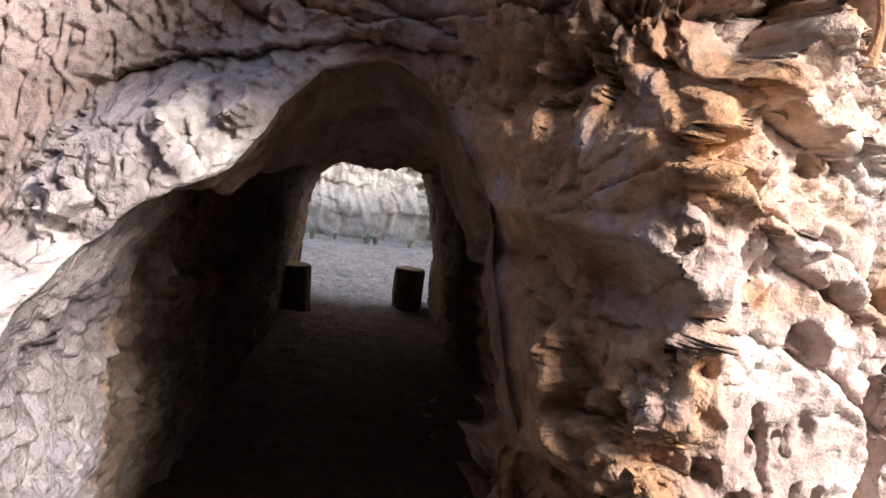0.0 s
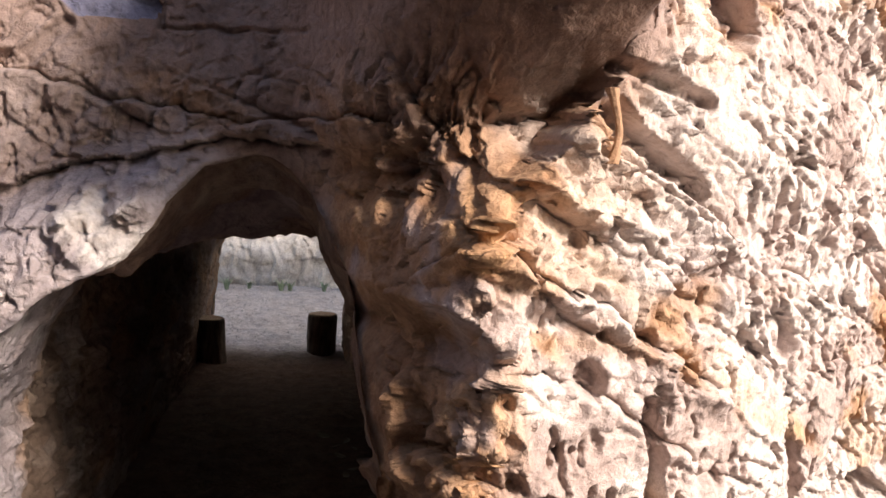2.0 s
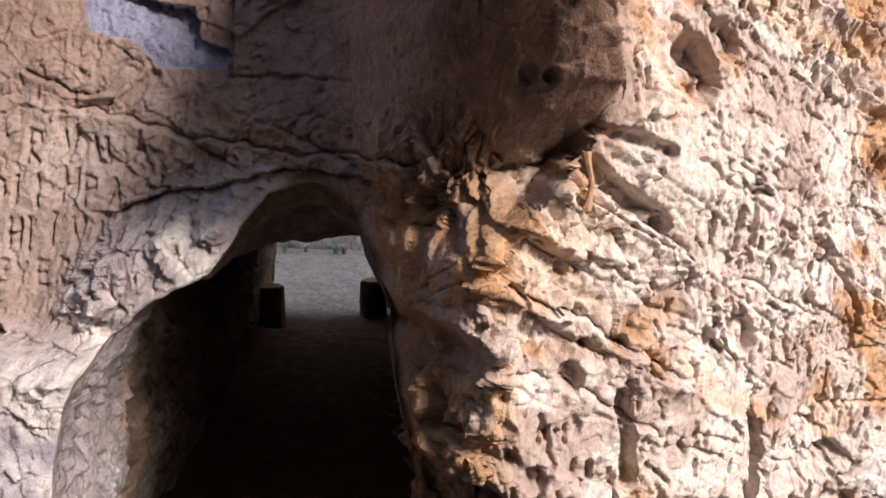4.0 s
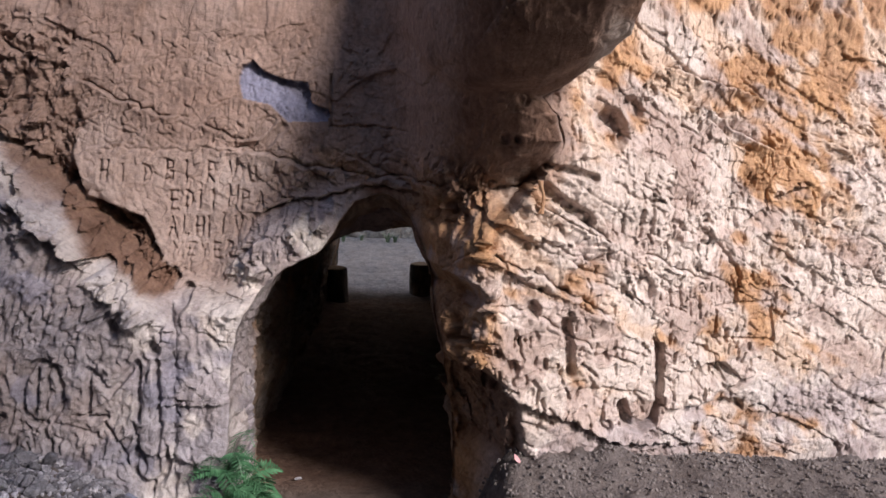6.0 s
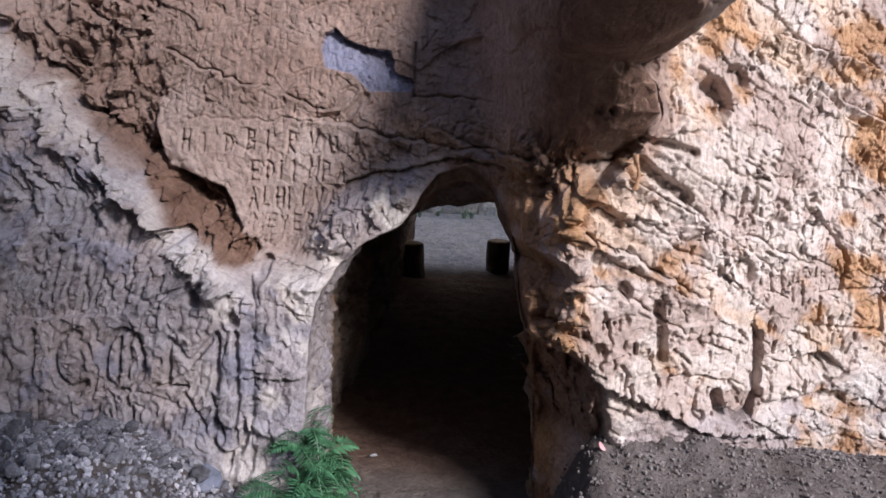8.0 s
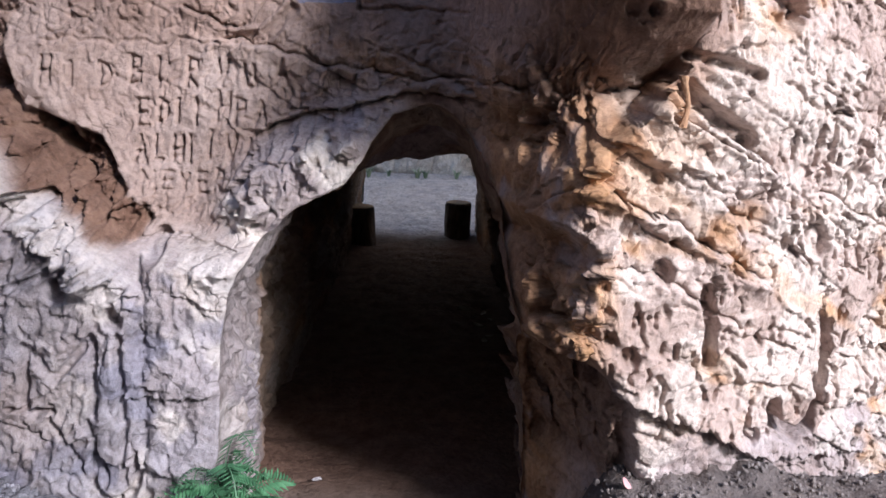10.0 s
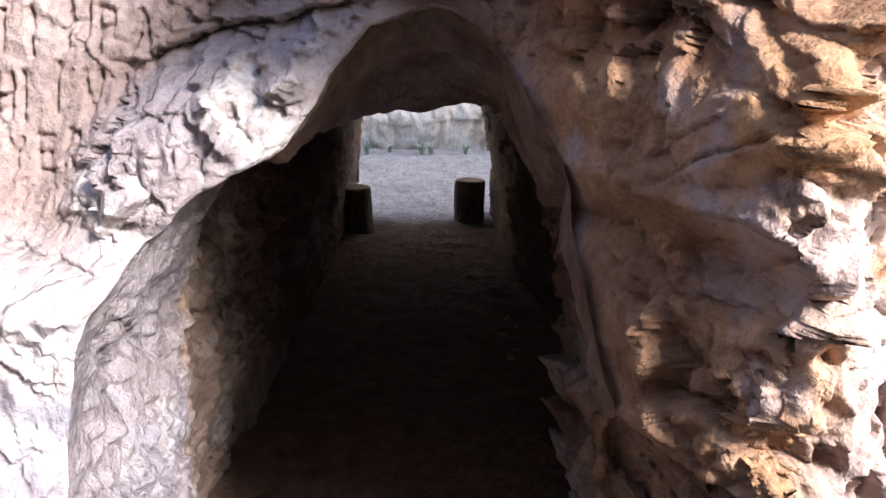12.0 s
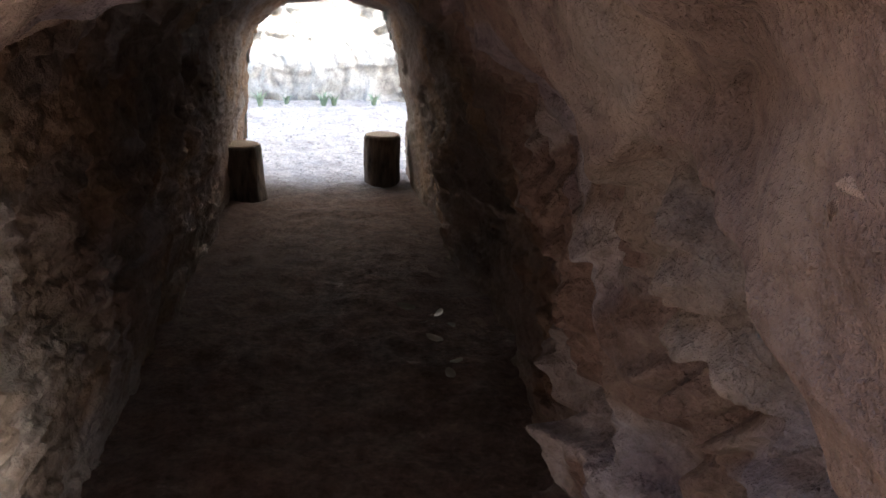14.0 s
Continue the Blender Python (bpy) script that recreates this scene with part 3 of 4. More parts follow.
rusty = fbm(u * 2.2, v * 5.5, 4, 81)
MASK = {
    # grey stone; on the lower left buttress also darkened for missing direct sun
    "grey": np.clip(np.maximum(side * (1 - alcove) * 0.5 * step(0.84, 0.74, Z + 0.10 * warp + 0.05 * warp2) * step(0.85, 1.0, X0), np.maximum(rough_left * (0.8 + 0.35 * fbm(X * 3, Z * 3, 3, 71)), lip * 0.5)), 0, 1) * (1 - recess),
    "rust": np.maximum(1.1 * step(0.42, 0.52, X0) * step(0.92, 0.76, X0) * step(2.0, 1.8, Z) * step(-1.1, -0.1, warp2 + 0.4 * warp), np.maximum(side * step(0.25, 1.0, rusty + 0.75 * step(2.0, 2.6, Z + 0.25 * (X0 - 1.6)) + 0.7 * blob(X0, Z, 0.90, 1.65, 0.16, 0.08, -20, 0.5) + 0.3 * hollow), brow * step(0.1, 0.7, rusty) * 0.8)) * 0.85,
    # brown stone, plus shade painted into alcove, niche, hollows and overhanging boulder
    # on the dusty wall: brown dust, deepened to stand for its weaker light
    "umber_and_shade": np.maximum.reduce([recess * (0.75 + 0.25 * step(2.1, 1.7, Z)), 0.75 * alcove, 0.35 * niche, 0.25 * side * hollow, 0.5 * step(0.42, 0.52, X0) * step(0.84, 0.70, X0) * step(0.0, 0.5, warp + 0.5 * warp2), 0.95 * step(0.35, 0.70, X0) * step(1.78, 2.05, Z) * step(0.05, 0.0, X0 - np.interp(Z, [1.80, 2.02, 2.17, 2.365, 2.54, 3.2], [0.82, 1.01, 1.07, 0.98, 1.22, 1.46])), (0.35 + 0.3 * step(1.9, 2.3, Z)) * (1 - side) * (1 - rough_left) * (1 - lip), 0.45 * brow * step(-0.2, 0.5, warp)]),
    "slate": np.maximum.reduce([patch, 0.5 * (1 - recess) * np.maximum(crest_, rough_left) * step(0.2, 0.7, fbm(X * 6, Z * 6, 4, 78)), 0.25 * lip * step(0.35, 0.7, fbm(X * 9, Z * 9, 3, 77))]),
    # pale stone; also paints strong daylight onto the lip and the bedded wall
    "pale": np.maximum(0.4 * step(0.10, 0.02, np.abs(below - 0.06 + 0.05 * warp2)) * step(-0.75, -0.95, X), np.maximum.reduce([0.40 * side * step(0.78, 0.9, X0), lip * 0.85, 0.5 * rough_left * step(-1.2, -0.8, X), 0.5 * crest_]) * step(-0.1, 0.45, fbm(X * 5, Z * 5, 3, 91))) * (1 - recess) * (1 - alcove),
}
# the net's rim follows the outline of the mouth
cx, cz = (X0[:-1, :-1] + X0[1:, 1:]) / 2, (Z[:-1, :-1] + Z[1:, 1:]) / 2
keep = ~inside(OUTLINE, cx, cz)
held = np.zeros(X.shape, bool)
lost = np.zeros(X.shape, bool)
for a, b in ((0, 0), (0, 1), (1, 0), (1, 1)):
    s_ = (slice(a, a + keep.shape[0]), slice(b, b + keep.shape[1]))
    held[s_] |= keep
    lost[s_] |= ~keep
rim = np.argwhere(held & lost)
out_dir = np.stack([-np.gradient(front[:, 1]), np.gradient(front[:, 0])], -1)
out_dir /= np.linalg.norm(out_dir, axis=1)[:, None]
probe = front + 0.022 * out_dir
rim_y = Y[np.clip(np.searchsorted(zs, probe[:, 1]), 0, len(zs) - 1), np.clip(np.searchsorted(xs, probe[:, 0]), 0, len(xs) - 1)]
rim_y = np.convolve(np.pad(rim_y, 9, "edge"), np.ones(19) / 19, "valid") + 0.012
fine_s = np.linspace(0, N - 1, 4000)
fine_rim = np.stack([np.interp(fine_s, np.arange(N), front[:, 0]), np.interp(fine_s, np.arange(N), front[:, 1])], -1)
fine_y = np.interp(fine_s, np.arange(N), rim_y)
for j, i in rim:
    k = np.argmin((fine_rim[:, 0] - X[j, i]) ** 2 + (fine_rim[:, 1] - Z[j, i]) ** 2)
    X[j, i], Z[j, i], Y[j, i] = *fine_rim[k], fine_y[k]
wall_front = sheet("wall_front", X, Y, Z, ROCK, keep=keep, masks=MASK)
tagged(wall_front, "weathered sandstone face round the tunnel mouth, carved with letters", "rock wall", kind="structure")


def face_depth(x, z):
    """y of the finished face at places (x, z)."""
    return Y[np.clip(np.searchsorted(zs, z), 0, len(zs) - 1), np.clip(np.searchsorted(xs, x), 0, len(xs) - 1)]


# ---- tunnel ----
inner = along([(-0.62, -0.15), (-0.62, 0.5), (-0.60, 0.95), (-0.54, 1.28), (-0.34, 1.55), (0.1, 1.62), (0.48, 1.58), (0.70, 1.3), (0.80, 0.7), (0.83, -0.15)], N)
throat = along([(-0.53, -0.15), (-0.54, 0.5), (-0.53, 0.95), (-0.46, 1.22), (-0.32, 1.43), (-0.1, 1.52), (0.15, 1.58), (0.46, 1.60), (0.68, 1.38), (0.77, 0.8), (0.80, -0.15)], N)
exit_arch = along([(-0.64, -0.15), (-0.62, 0.45), (-0.57, 0.97), (-0.48, 1.22), (-0.26, 1.38), (0.16, 1.43), (0.5, 1.32), (0.62, 1.0), (0.69, 0.54), (0.71, -0.15)], N)
ys = np.r_[np.linspace(0, 0.62, 110), np.linspace(0.625, 0.75, 26), np.linspace(0.76, 2.4, 190), np.linspace(2.42, 6.3, 230)]
S, YY = np.meshgrid(np.arange(N) * 300 / N, ys)
b1, b2, b3 = step(0.02, 0.62, YY)[..., None], step(0.66, 0.74, YY)[..., None], step(4.6, 6.0, YY)[..., None]
ring = ((front[None] * (1 - b1) + throat[None] * b1) * (1 - b2) + inner[None] * b2) * (1 - b3) + exit_arch[None] * b3
TX, TZ = ring[..., 0], ring[..., 1]
TX = TX + 0.16 * step(0.5, 1.0, TX + 0.4) * step(0.9, 1.7, YY) * step(4.2, 3.0, YY) * (TX > 0.5) * step(1.3, 0.6, TZ)
grow = 0.03 * fbm(S * 0.045, YY * 3, 5, 7) + 0.04 * fbm(S * 0.02, YY * 0.9, 3, 13) + 0.035 * facets(S * 0.07, YY * 4.5, 19, 1.4)[0] + 0.018 * facets(S * 0.2, YY * 11, 29, 1.6)[0] + 0.011 * fbm(S * 0.10 + YY * 3, YY * 26, 3, 59)
grow = grow + 0.014 * facets(S * 0.33, YY * 19, 97, 1.8)[0] + 0.010 * step(0.04, 0.0, facets(S * 0.11, YY * 6.5, 31, 1)[1])
grow = grow * (1 - (0.5 + 0.38 * step(170, 200, S)) * step(0.4, 0.6, YY) * step(0.95, 0.75, YY)) + (0.03 + 0.05 * step(150, 200, S)) * facets(S * 0.05, YY * 6, 49, 1.6)[0] * step(0.6, 0.45, YY) + 0.05 * facets(S * 0.045, YY * 4, 53, 1.5)[0] * step(190, 215, S) * step(2.4, 1.4, YY) * step(0.05, 0.25, YY)
grow = np.clip(grow + 0.03 * facets(S * 0.09, YY * 9, 55, 1.2)[0] * step(165, 190, S) * step(0.75, 0.5, YY), -0.09, 0.09)      # broken blocks at the right jamb
chunk, chunk_joint = facets(S * 0.085 + 0.4 * YY, YY * 5.0, 121, 1.7)
grow = grow + step(165, 190, S) * step(2.6, 1.4, YY) * (0.045 * chunk + 0.018 * step(0.10, 0.0, chunk_joint)) + 0.012 * facets(S * 0.55, YY * 26, 123, 1.9)[0] - 0.012 * np.abs(fbm(S * 0.3, YY * 12, 3, 125))
grow = grow + step(95, 115, S) * step(205, 185, S) * step(0.75, 0.55, YY) * (0.015 * chunk + 0.015 * step(0.1, 0.0, chunk_joint))
ragged = 0.08 * fbm(S * 0.06, YY * 4, 3, 131)
grow = grow + 0.09 * step(192, 214, S) * step(0.16, 0.34, YY + 0.5 * ragged) * step(0.60, 0.48, YY + 0.5 * ragged) - 0.06 * step(205, 222, S) * step(0.58, 0.70, YY + ragged) * step(1.5, 1.0, YY)      # hollow behind the jamb
grow = grow * (1 - 0.65 * step(4.2, 5.4, YY))
for _ in range(2):
    grow[:, 1:-1] = (2 * grow[:, 1:-1] + grow[:, :-2] + grow[:, 2:]) / 4
    grow[1:-1] = (2 * grow[1:-1] + grow[:-2] + grow[2:]) / 4
even = grow.copy()      # the worn soffit of the lintel
for _ in range(14):
    even[:, 2:-2] = (even[:, 2:-2] + even[:, :-4] + even[:, 4:]) / 3
    even[1:-1] = (2 * even[1:-1] + even[:-2] + even[2:]) / 4
soffit = 0.8 * step(80, 100, S) * step(205, 185, S) * step(1.2, 0.85, YY)
grow = grow * (1 - soffit) + even * soffit
ang = np.arctan2(TZ - 0.75, TX - 0.05)
inward = step(0.0, 0.12, YY) * (1 - 0.65 * step(150, 180, S) * step(0.30, 0.05, YY))
TX = TX + np.cos(ang) * grow * inward
TZ = TZ + np.sin(ang) * grow * inward
y0 = rim_y[None] - 0.002
TY = np.where(YY < 0.66, y0 + (0.66 - y0) * YY / 0.66, YY)
# umber paints shade on vault and right side; pale paints light on walls
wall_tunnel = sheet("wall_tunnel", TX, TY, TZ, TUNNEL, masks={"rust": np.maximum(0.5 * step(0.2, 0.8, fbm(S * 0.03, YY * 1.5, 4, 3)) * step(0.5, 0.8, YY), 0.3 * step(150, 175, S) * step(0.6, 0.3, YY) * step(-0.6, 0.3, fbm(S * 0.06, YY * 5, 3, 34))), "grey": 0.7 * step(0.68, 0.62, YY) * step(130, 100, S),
                                                          "umber_and_shade": 0.9 * step(95, 120, S) * np.maximum(step(3.0, 1.5, YY) * step(0.45, 0.8, YY), 0.95 * step(-0.5, 0.2, fbm(S * 0.05, YY * 5, 3, 36)) * step(0.9, 0.6, YY)), "slate": 0.25 * step(0.35, 0.7, fbm(S * 0.05, YY * 4, 3, 33)) * step(1.6, 0.8, YY), "pale": np.maximum(0.22 * step(0.1, 0.6, fbm(S * 0.06, YY * 3, 4, 35)) * step(200, 120, S), 0.25 * step(0.0, 0.5, fbm(S * 0.07, YY * 4, 3, 135)) * step(190, 205, S) * step(2.0, 1.2, YY) * step(0.5, 0.65, YY))})
tagged(wall_tunnel, "low rough-hewn sandstone tunnel walls and vault, shade painted into their colour", "tunnel", kind="structure")


# ---- ground ----
def ground_height(x, y):
    out = step(0.1, -0.5, y)
    h = 0.13 * np.clip(-y - 0.25, 0, 60)
    h = np.minimum(h, 0.9)
    bank = 0.56 * step(0.66, 1.0, x) * np.clip((y + 2.2) / 1.6, 0, 1.05)
    rubble = step(-0.58, -1.35, x) * 0.44 * step(-2.4, -0.7, y)
    h = h + bank + rubble
    court = 0.03 * np.clip(y - 6.5, 0, 4)
    return h * out + court


def spread(lo, hi, st, far):
    core = np.arange(lo, hi, st)
    tail = np.geomspace(st * 2, far, 30)
    return np.r_[lo - tail[::-1], core, hi - st + tail]


gx, gy = spread(-3.0, 3.4, 0.025, 400), spread(-5.0, 10.4, 0.03, 400)
GX, GY = np.meshgrid(gx, gy)
gn = fbm(GX * 1.3, GY * 1.3, 3, 2)
GZ = ground_height(GX, GY) + 0.02 * gn + 0.012 * fbm(GX * 7, GY * 7, 3, 4) + (0.016 * facets(GX * 12, GY * 12, 6)[0] + 0.022 * fbm(GX * 4, GY * 4, 3, 44) * (np.abs(GX) > 0.8)) * ((GY < 0) + 0.6 * (GY > 6))
# floor colour carries the tunnel's shade (umber) and the courtyard's daylight (pale, grey)
ground = sheet("ground", GX, GY, GZ, GROUND, masks={"pale": step(5.7, 6.4, GY) * (0.95 + 0.25 * fbm(GX * 6, GY * 6, 3, 12)), "grey": step(5.6, 6.3, GY) + 0.12 * step(0.2, -0.3, GY), "umber_and_shade": 0.9 * step(0.0, 0.6, GY) * step(6.0, 5.2, GY)})
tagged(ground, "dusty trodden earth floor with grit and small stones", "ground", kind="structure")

# ---- far side: courtyard wall and the rock round the exit ----
cxs, czs = np.r_[np.arange(-7, -2.6, 0.06), np.arange(-2.6, 2.6, 0.018), np.arange(2.6, 7, 0.06)], np.r_[np.arange(-0.3, 3.2, 0.018), np.arange(3.2, 6, 0.06)]
CX, CZ = np.meshgrid(cxs, czs)
cw = fbm(CX * 1.2, CZ * 1.2, 4, 6)
CY = 10.0 + 0.05 * CZ + 0.16 * cw + 0.06 * facets(CX * 0.9, CZ * 2.2 + 0.3 * cw, 8)[0] + 0.03 * facets(CX * 5, CZ * 6, 9)[0] + 0.03 * fbm(CX * 13 + 2 * cw, CZ * 4, 3, 15) - 0.08 * step(1.0, 0.5, CZ + 0.2 * cw)
for k, (x_, z_, w_, h_) in enumerate(((-0.75, 1.15, 0.10, 0.06), (-0.1, 1.9, 0.3, 0.05), (0.45, 1.35, 0.05, 0.09), (0.62, 0.95, 0.12, 0.05), (-1.1, 0.7, 0.06, 0.12), (0.1, 1.45, 0.2, 0.02))):
    CY += 0.12 * blob(CX, CZ, x_, z_, w_, h_, -12 + 9 * k, 0.3)
court_wall = sheet("wall_courtyard", CX, CY, CZ, COURT)
tagged(court_wall, "quarried sandstone wall across the courtyard, brightened in its colour for daylight", "rock wall", kind="structure")
bx, bz = np.arange(-7, 7, 0.05), np.arange(-0.3, 4.4, 0.05)
BX, BZ = np.meshgrid(bx, bz)
back = sheet("wall_exit", BX, 6.22 + 0.05 * fbm(BX, BZ, 3, 1), BZ, COURT, keep=~inside([tuple(p) for p in exit_arch], (BX[:-1, :-1] + BX[1:, 1:]) / 2, (BZ[:-1, :-1] + BZ[1:, 1:]) / 2))
tagged(back, "sandstone face round the tunnel exit", "rock wall", kind="structure")

# ---- unseen side and rear walls, added behind the camera to block sun and sky ----
# the rear wall's right end sets where sun fades on the left face
wx, wz = np.arange(-9, 3.75, 0.15), np.arange(-0.2, 8.2, 0.15)
WX, WZ = np.meshgrid(wx, wz)
rear = sheet("rear_light_blocker", WX, -6.4 + 0.35 * fbm(WX * 0.6, WZ * 0.6, 4, 3) + 0.2 * facets(WX * 1.2, WZ * 1.6, 4)[0], WZ, ROCK)
tagged(rear, "unseen sandstone cliff added behind the camera to shade the left", "rock wall", kind="structure")
lx, lz = np.arange(-8.6, 0.6, 0.06), np.arange(-0.2, 4.4, 0.06)
LX, LZ = np.meshgrid(lx, lz)
lw = sheet("left_sky_blocker", -3.3 + 0.3 * fbm(LX, LZ, 4, 4) + 0.08 * facets(LX * 3, LZ * 3, 4)[0], LX, LZ, ROCK)
tagged(lw, "unseen rough sandstone side wall added to cut the skylight", "rock wall", kind="structure")
crest = Y[-1]
hu = np.linspace(0, 1, 40)
HX, HU = np.meshgrid(xs[::6], hu)
HY = crest[::6][None] * (1 - HU) + 6.25 * HU
hill = sheet("hilltop", HX, HY, 4.28 + 0.12 * np.sin(HU * math.pi) + 0.15 * fbm(HX, HY, 3, 8) * np.sin(HU * math.pi), ROCK)
tagged(hill, "bare rock top of the hill above the tunnel", "hill", kind="structure")
for wall, deep in ((rear, 0.8), (lw, -0.6), (court_wall, -0.8), (back, 0.0)):
    if deep:
        thick = wall.modifiers.new("thickness", "SOLIDIFY")
        thick.thickness, thick.offset = abs(deep), 1.0 if deep > 0 else -1.0


# ---- log stools ----
def bark_material():
    m, n, l, p = material("bark")
    co = n.new("ShaderNodeTexCoord").outputs["Object"]
    mp = n.new("ShaderNodeMapping")
    mp.inputs["Scale"].default_value = (1, 1, 0.25)
    l.new(co, mp.inputs["Vector"])
    t = tex(n, l, "Noise", 30, mp.outputs["Vector"], Detail=6.0)
    r = ramp(n, [(0.3, (0.05, 0.035, 0.025)), (0.7, (0.19, 0.14, 0.10))])
    l.new(t.outputs["Fac"], r.inputs["Fac"])
    l.new(r.outputs["Color"], p.inputs["Base Color"])
    b = n.new("ShaderNodeBump")
    b.inputs["Distance"].default_value = 0.01
    l.new(t.outputs["Fac"], b.inputs["Height"])
    l.new(b.outputs["Normal"], p.inputs["Normal"])
    p.inputs["Roughness"].default_value = 0.9
    return m


def cut_material():
    m, n, l, p = material("sawn_wood")
    co = n.new("ShaderNodeTexCoord").outputs["Object"]
    t = tex(n, l, "Wave", 18, co, Distortion=2.5, Detail=3.0)
    t.wave_type, t.rings_direction = "RINGS", "Z"
    r = ramp(n, [(0.2, (0.26, 0.18, 0.11)), (0.8, (0.42, 0.31, 0.20))])
    l.new(t.outputs["Fac"], r.inputs["Fac"])
    l.new(r.outputs["Color"], p.inputs["Base Color"])
    p.inputs["Roughness"].default_value = 0.85
    return m


BARK, CUT = bark_material(), cut_material()


def log_stool(x, y, radius, height, flare, seed, label):
    z = float(ground_height(np.array([x]), np.array([y]))[0]) - 0.015
    root = new("log_stool")
    root.matrix_world = pose(x, y, z, 0, 0, seed * 40)
    tagged(root, label, "log stool", "log stools at the tunnel exit")
    bm = bmesh.new()
    rings, seg = 16, 40
    prev = None
    for k in range(rings + 1):
        h = height * k / rings
        row = []
        for j in range(seg):
            a = 2 * math.pi * j / seg
            n = noise.noise((math.cos(a) * 1.4 + seed, math.sin(a) * 1.4, h * 2.5)) * 0.10 + noise.noise((math.cos(a) * 7, math.sin(a) * 7 + seed, h * 6)) * 0.035
            knot = 0.18 * math.exp(-((h - height * 0.42) / 0.05) ** 2) * max(0, math.cos(a - 2.6)) ** 8
            r = radius * (1 + flare * (1 - k / rings) ** 1.6 + n + knot)
            if k == rings:
                r *= 0.965
            row.append(bm.verts.new((r * math.cos(a), r * math.sin(a), h)))
        if prev:
            for j in range(seg):
                f = bm.faces.new((prev[j], prev[(j + 1) % seg], row[(j + 1) % seg], row[j]))
                f.smooth = True
        else:
            bm.faces.new(row[::-1])
        prev = row
    top = [v.co.copy() for v in prev]
    bm.faces.new(prev)
    part("bark_body", bm, BARK, root)
    bm = bmesh.new()
    lo = [bm.verts.new((c.x * 0.94, c.y * 0.94, c.z + 0.001)) for c in top]
    hi = [bm.verts.new((c.x * 0.92, c.y * 0.92, c.z + 0.008 + 0.003 * noise.noise(c * 20))) for c in top]
    bm.faces.new(hi)
    bm.faces.new(lo[::-1])
    for j in range(seg):
        bm.faces.new((lo[j], lo[(j + 1) % seg], hi[(j + 1) % seg], hi[j]))
    part("sawn_top", bm, CUT, root, "pale sawn end grain")
    return root


log_stool(-0.555, 5.45, 0.148, 0.41, 0.22, 1, "dark upright log stool with a knot, flared at its foot")
log_stool(0.49, 5.95, 0.142, 0.40, 0.03, 2, "dark upright straight log stool with a pale sawn top")


# ---- small things ----
def ground_at(x, y):
    return float(GZ[np.clip(np.searchsorted(gy, y), 0, len(gy) - 1), np.clip(np.searchsorted(gx, x), 0, len(gx) - 1)])


def stone_mesh(name, seed, mat, flat=0.7, facet=7):
    r = random.Random(seed)
    bm = bmesh.new()
    bmesh.ops.create_icosphere(bm, subdivisions=2, radius=1)
    planes = [(Vector((r.gauss(0, 1), r.gauss(0, 1), r.gauss(0, 1))).normalized(), r.uniform(0.36, 0.66)) for _ in range(facet + 5)]
    for v_ in bm.verts:
        for n_, d_ in planes:
            over_ = v_.co.dot(n_) - d_
            if over_ > 0:
                v_.co -= n_ * over_
        v_.co += v_.normal * 0.03 * noise.noise(v_.co * 3 + Vector((seed, 0, 0)))
        v_.co.z *= flat
    me = bpy.data.meshes.new(name)
    bm.to_mesh(me)
    bm.free()
    me.materials.append(mat)
    return me


STONE = rock_material("rubble_stone", base=((0.20, 0.195, 0.215), (0.34, 0.335, 0.365), (0.52, 0.51, 0.55)), bump=0.7)
n_, l_ = STONE.node_tree.nodes, STONE.node_tree.links
info = n_.new("ShaderNodeObjectInfo")
piece = n_.new("ShaderNodeNewGeometry")
both = n_.new("ShaderNodeMath")
both.operation = "ADD"
l_.new(info.outputs["Random"], both.inputs[0])
l_.new(piece.outputs["Random Per Island"], both.inputs[1])
turned = n_.new("ShaderNodeMath")
turned.operation = "FRACT"
l_.new(both.outputs["Value"], turned.inputs[0])
shade = ramp(n_, [(0.0, (0.45, 0.44, 0.46)), (0.6, (1.05, 1.03, 1.05)), (1.0, (1.9, 1.85, 1.85))])
l_.new(turned.outputs["Value"], shade.inputs["Fac"])
bsdf = n_["Principled BSDF"]
l_.new(mix(n_, l_, 1.0, bsdf.inputs["Base Color"].links[0].from_socket, shade.outputs["Color"], "MULTIPLY"), bsdf.inputs["Base Color"])
SLATE = rock_material("blue_slate", base=((0.12, 0.13, 0.17), (0.19, 0.20, 0.26), (0.27, 0.28, 0.34)), bump=0.4, rough=0.8)
stones = [stone_mesh("stone", k, STONE, 0.55 + 0.05 * (k % 5)) for k in range(10)]
r_ = random.Random(31)

pile = new("rubble_pile")
pile.matrix_world = pose(-1.4, -0.6, ground_at(-1.4, -0.6))
tagged(pile, "pile of loose grey rubble at the foot of the carved wall", "rubble")
for k in range(290):
    x, y = r_.uniform(-2.3, -0.72), -0.36 - abs(r_.gauss(0, 0.36))
    size = min(0.065, 0.027 * math.exp(abs(r_.gauss(0, 0.45))))
    st = new("stone", stones[k % 10])
    st.parent = pile
    st.matrix_world = pose(x, y, ground_at(x, y) + size * 0.75, r_.uniform(-25, 25), r_.uniform(-25, 25), r_.uniform(0, 360)) @ Matrix.Diagonal((size, size * r_.uniform(0.7, 1.2), size * r_.uniform(0.7, 1.1), 1))


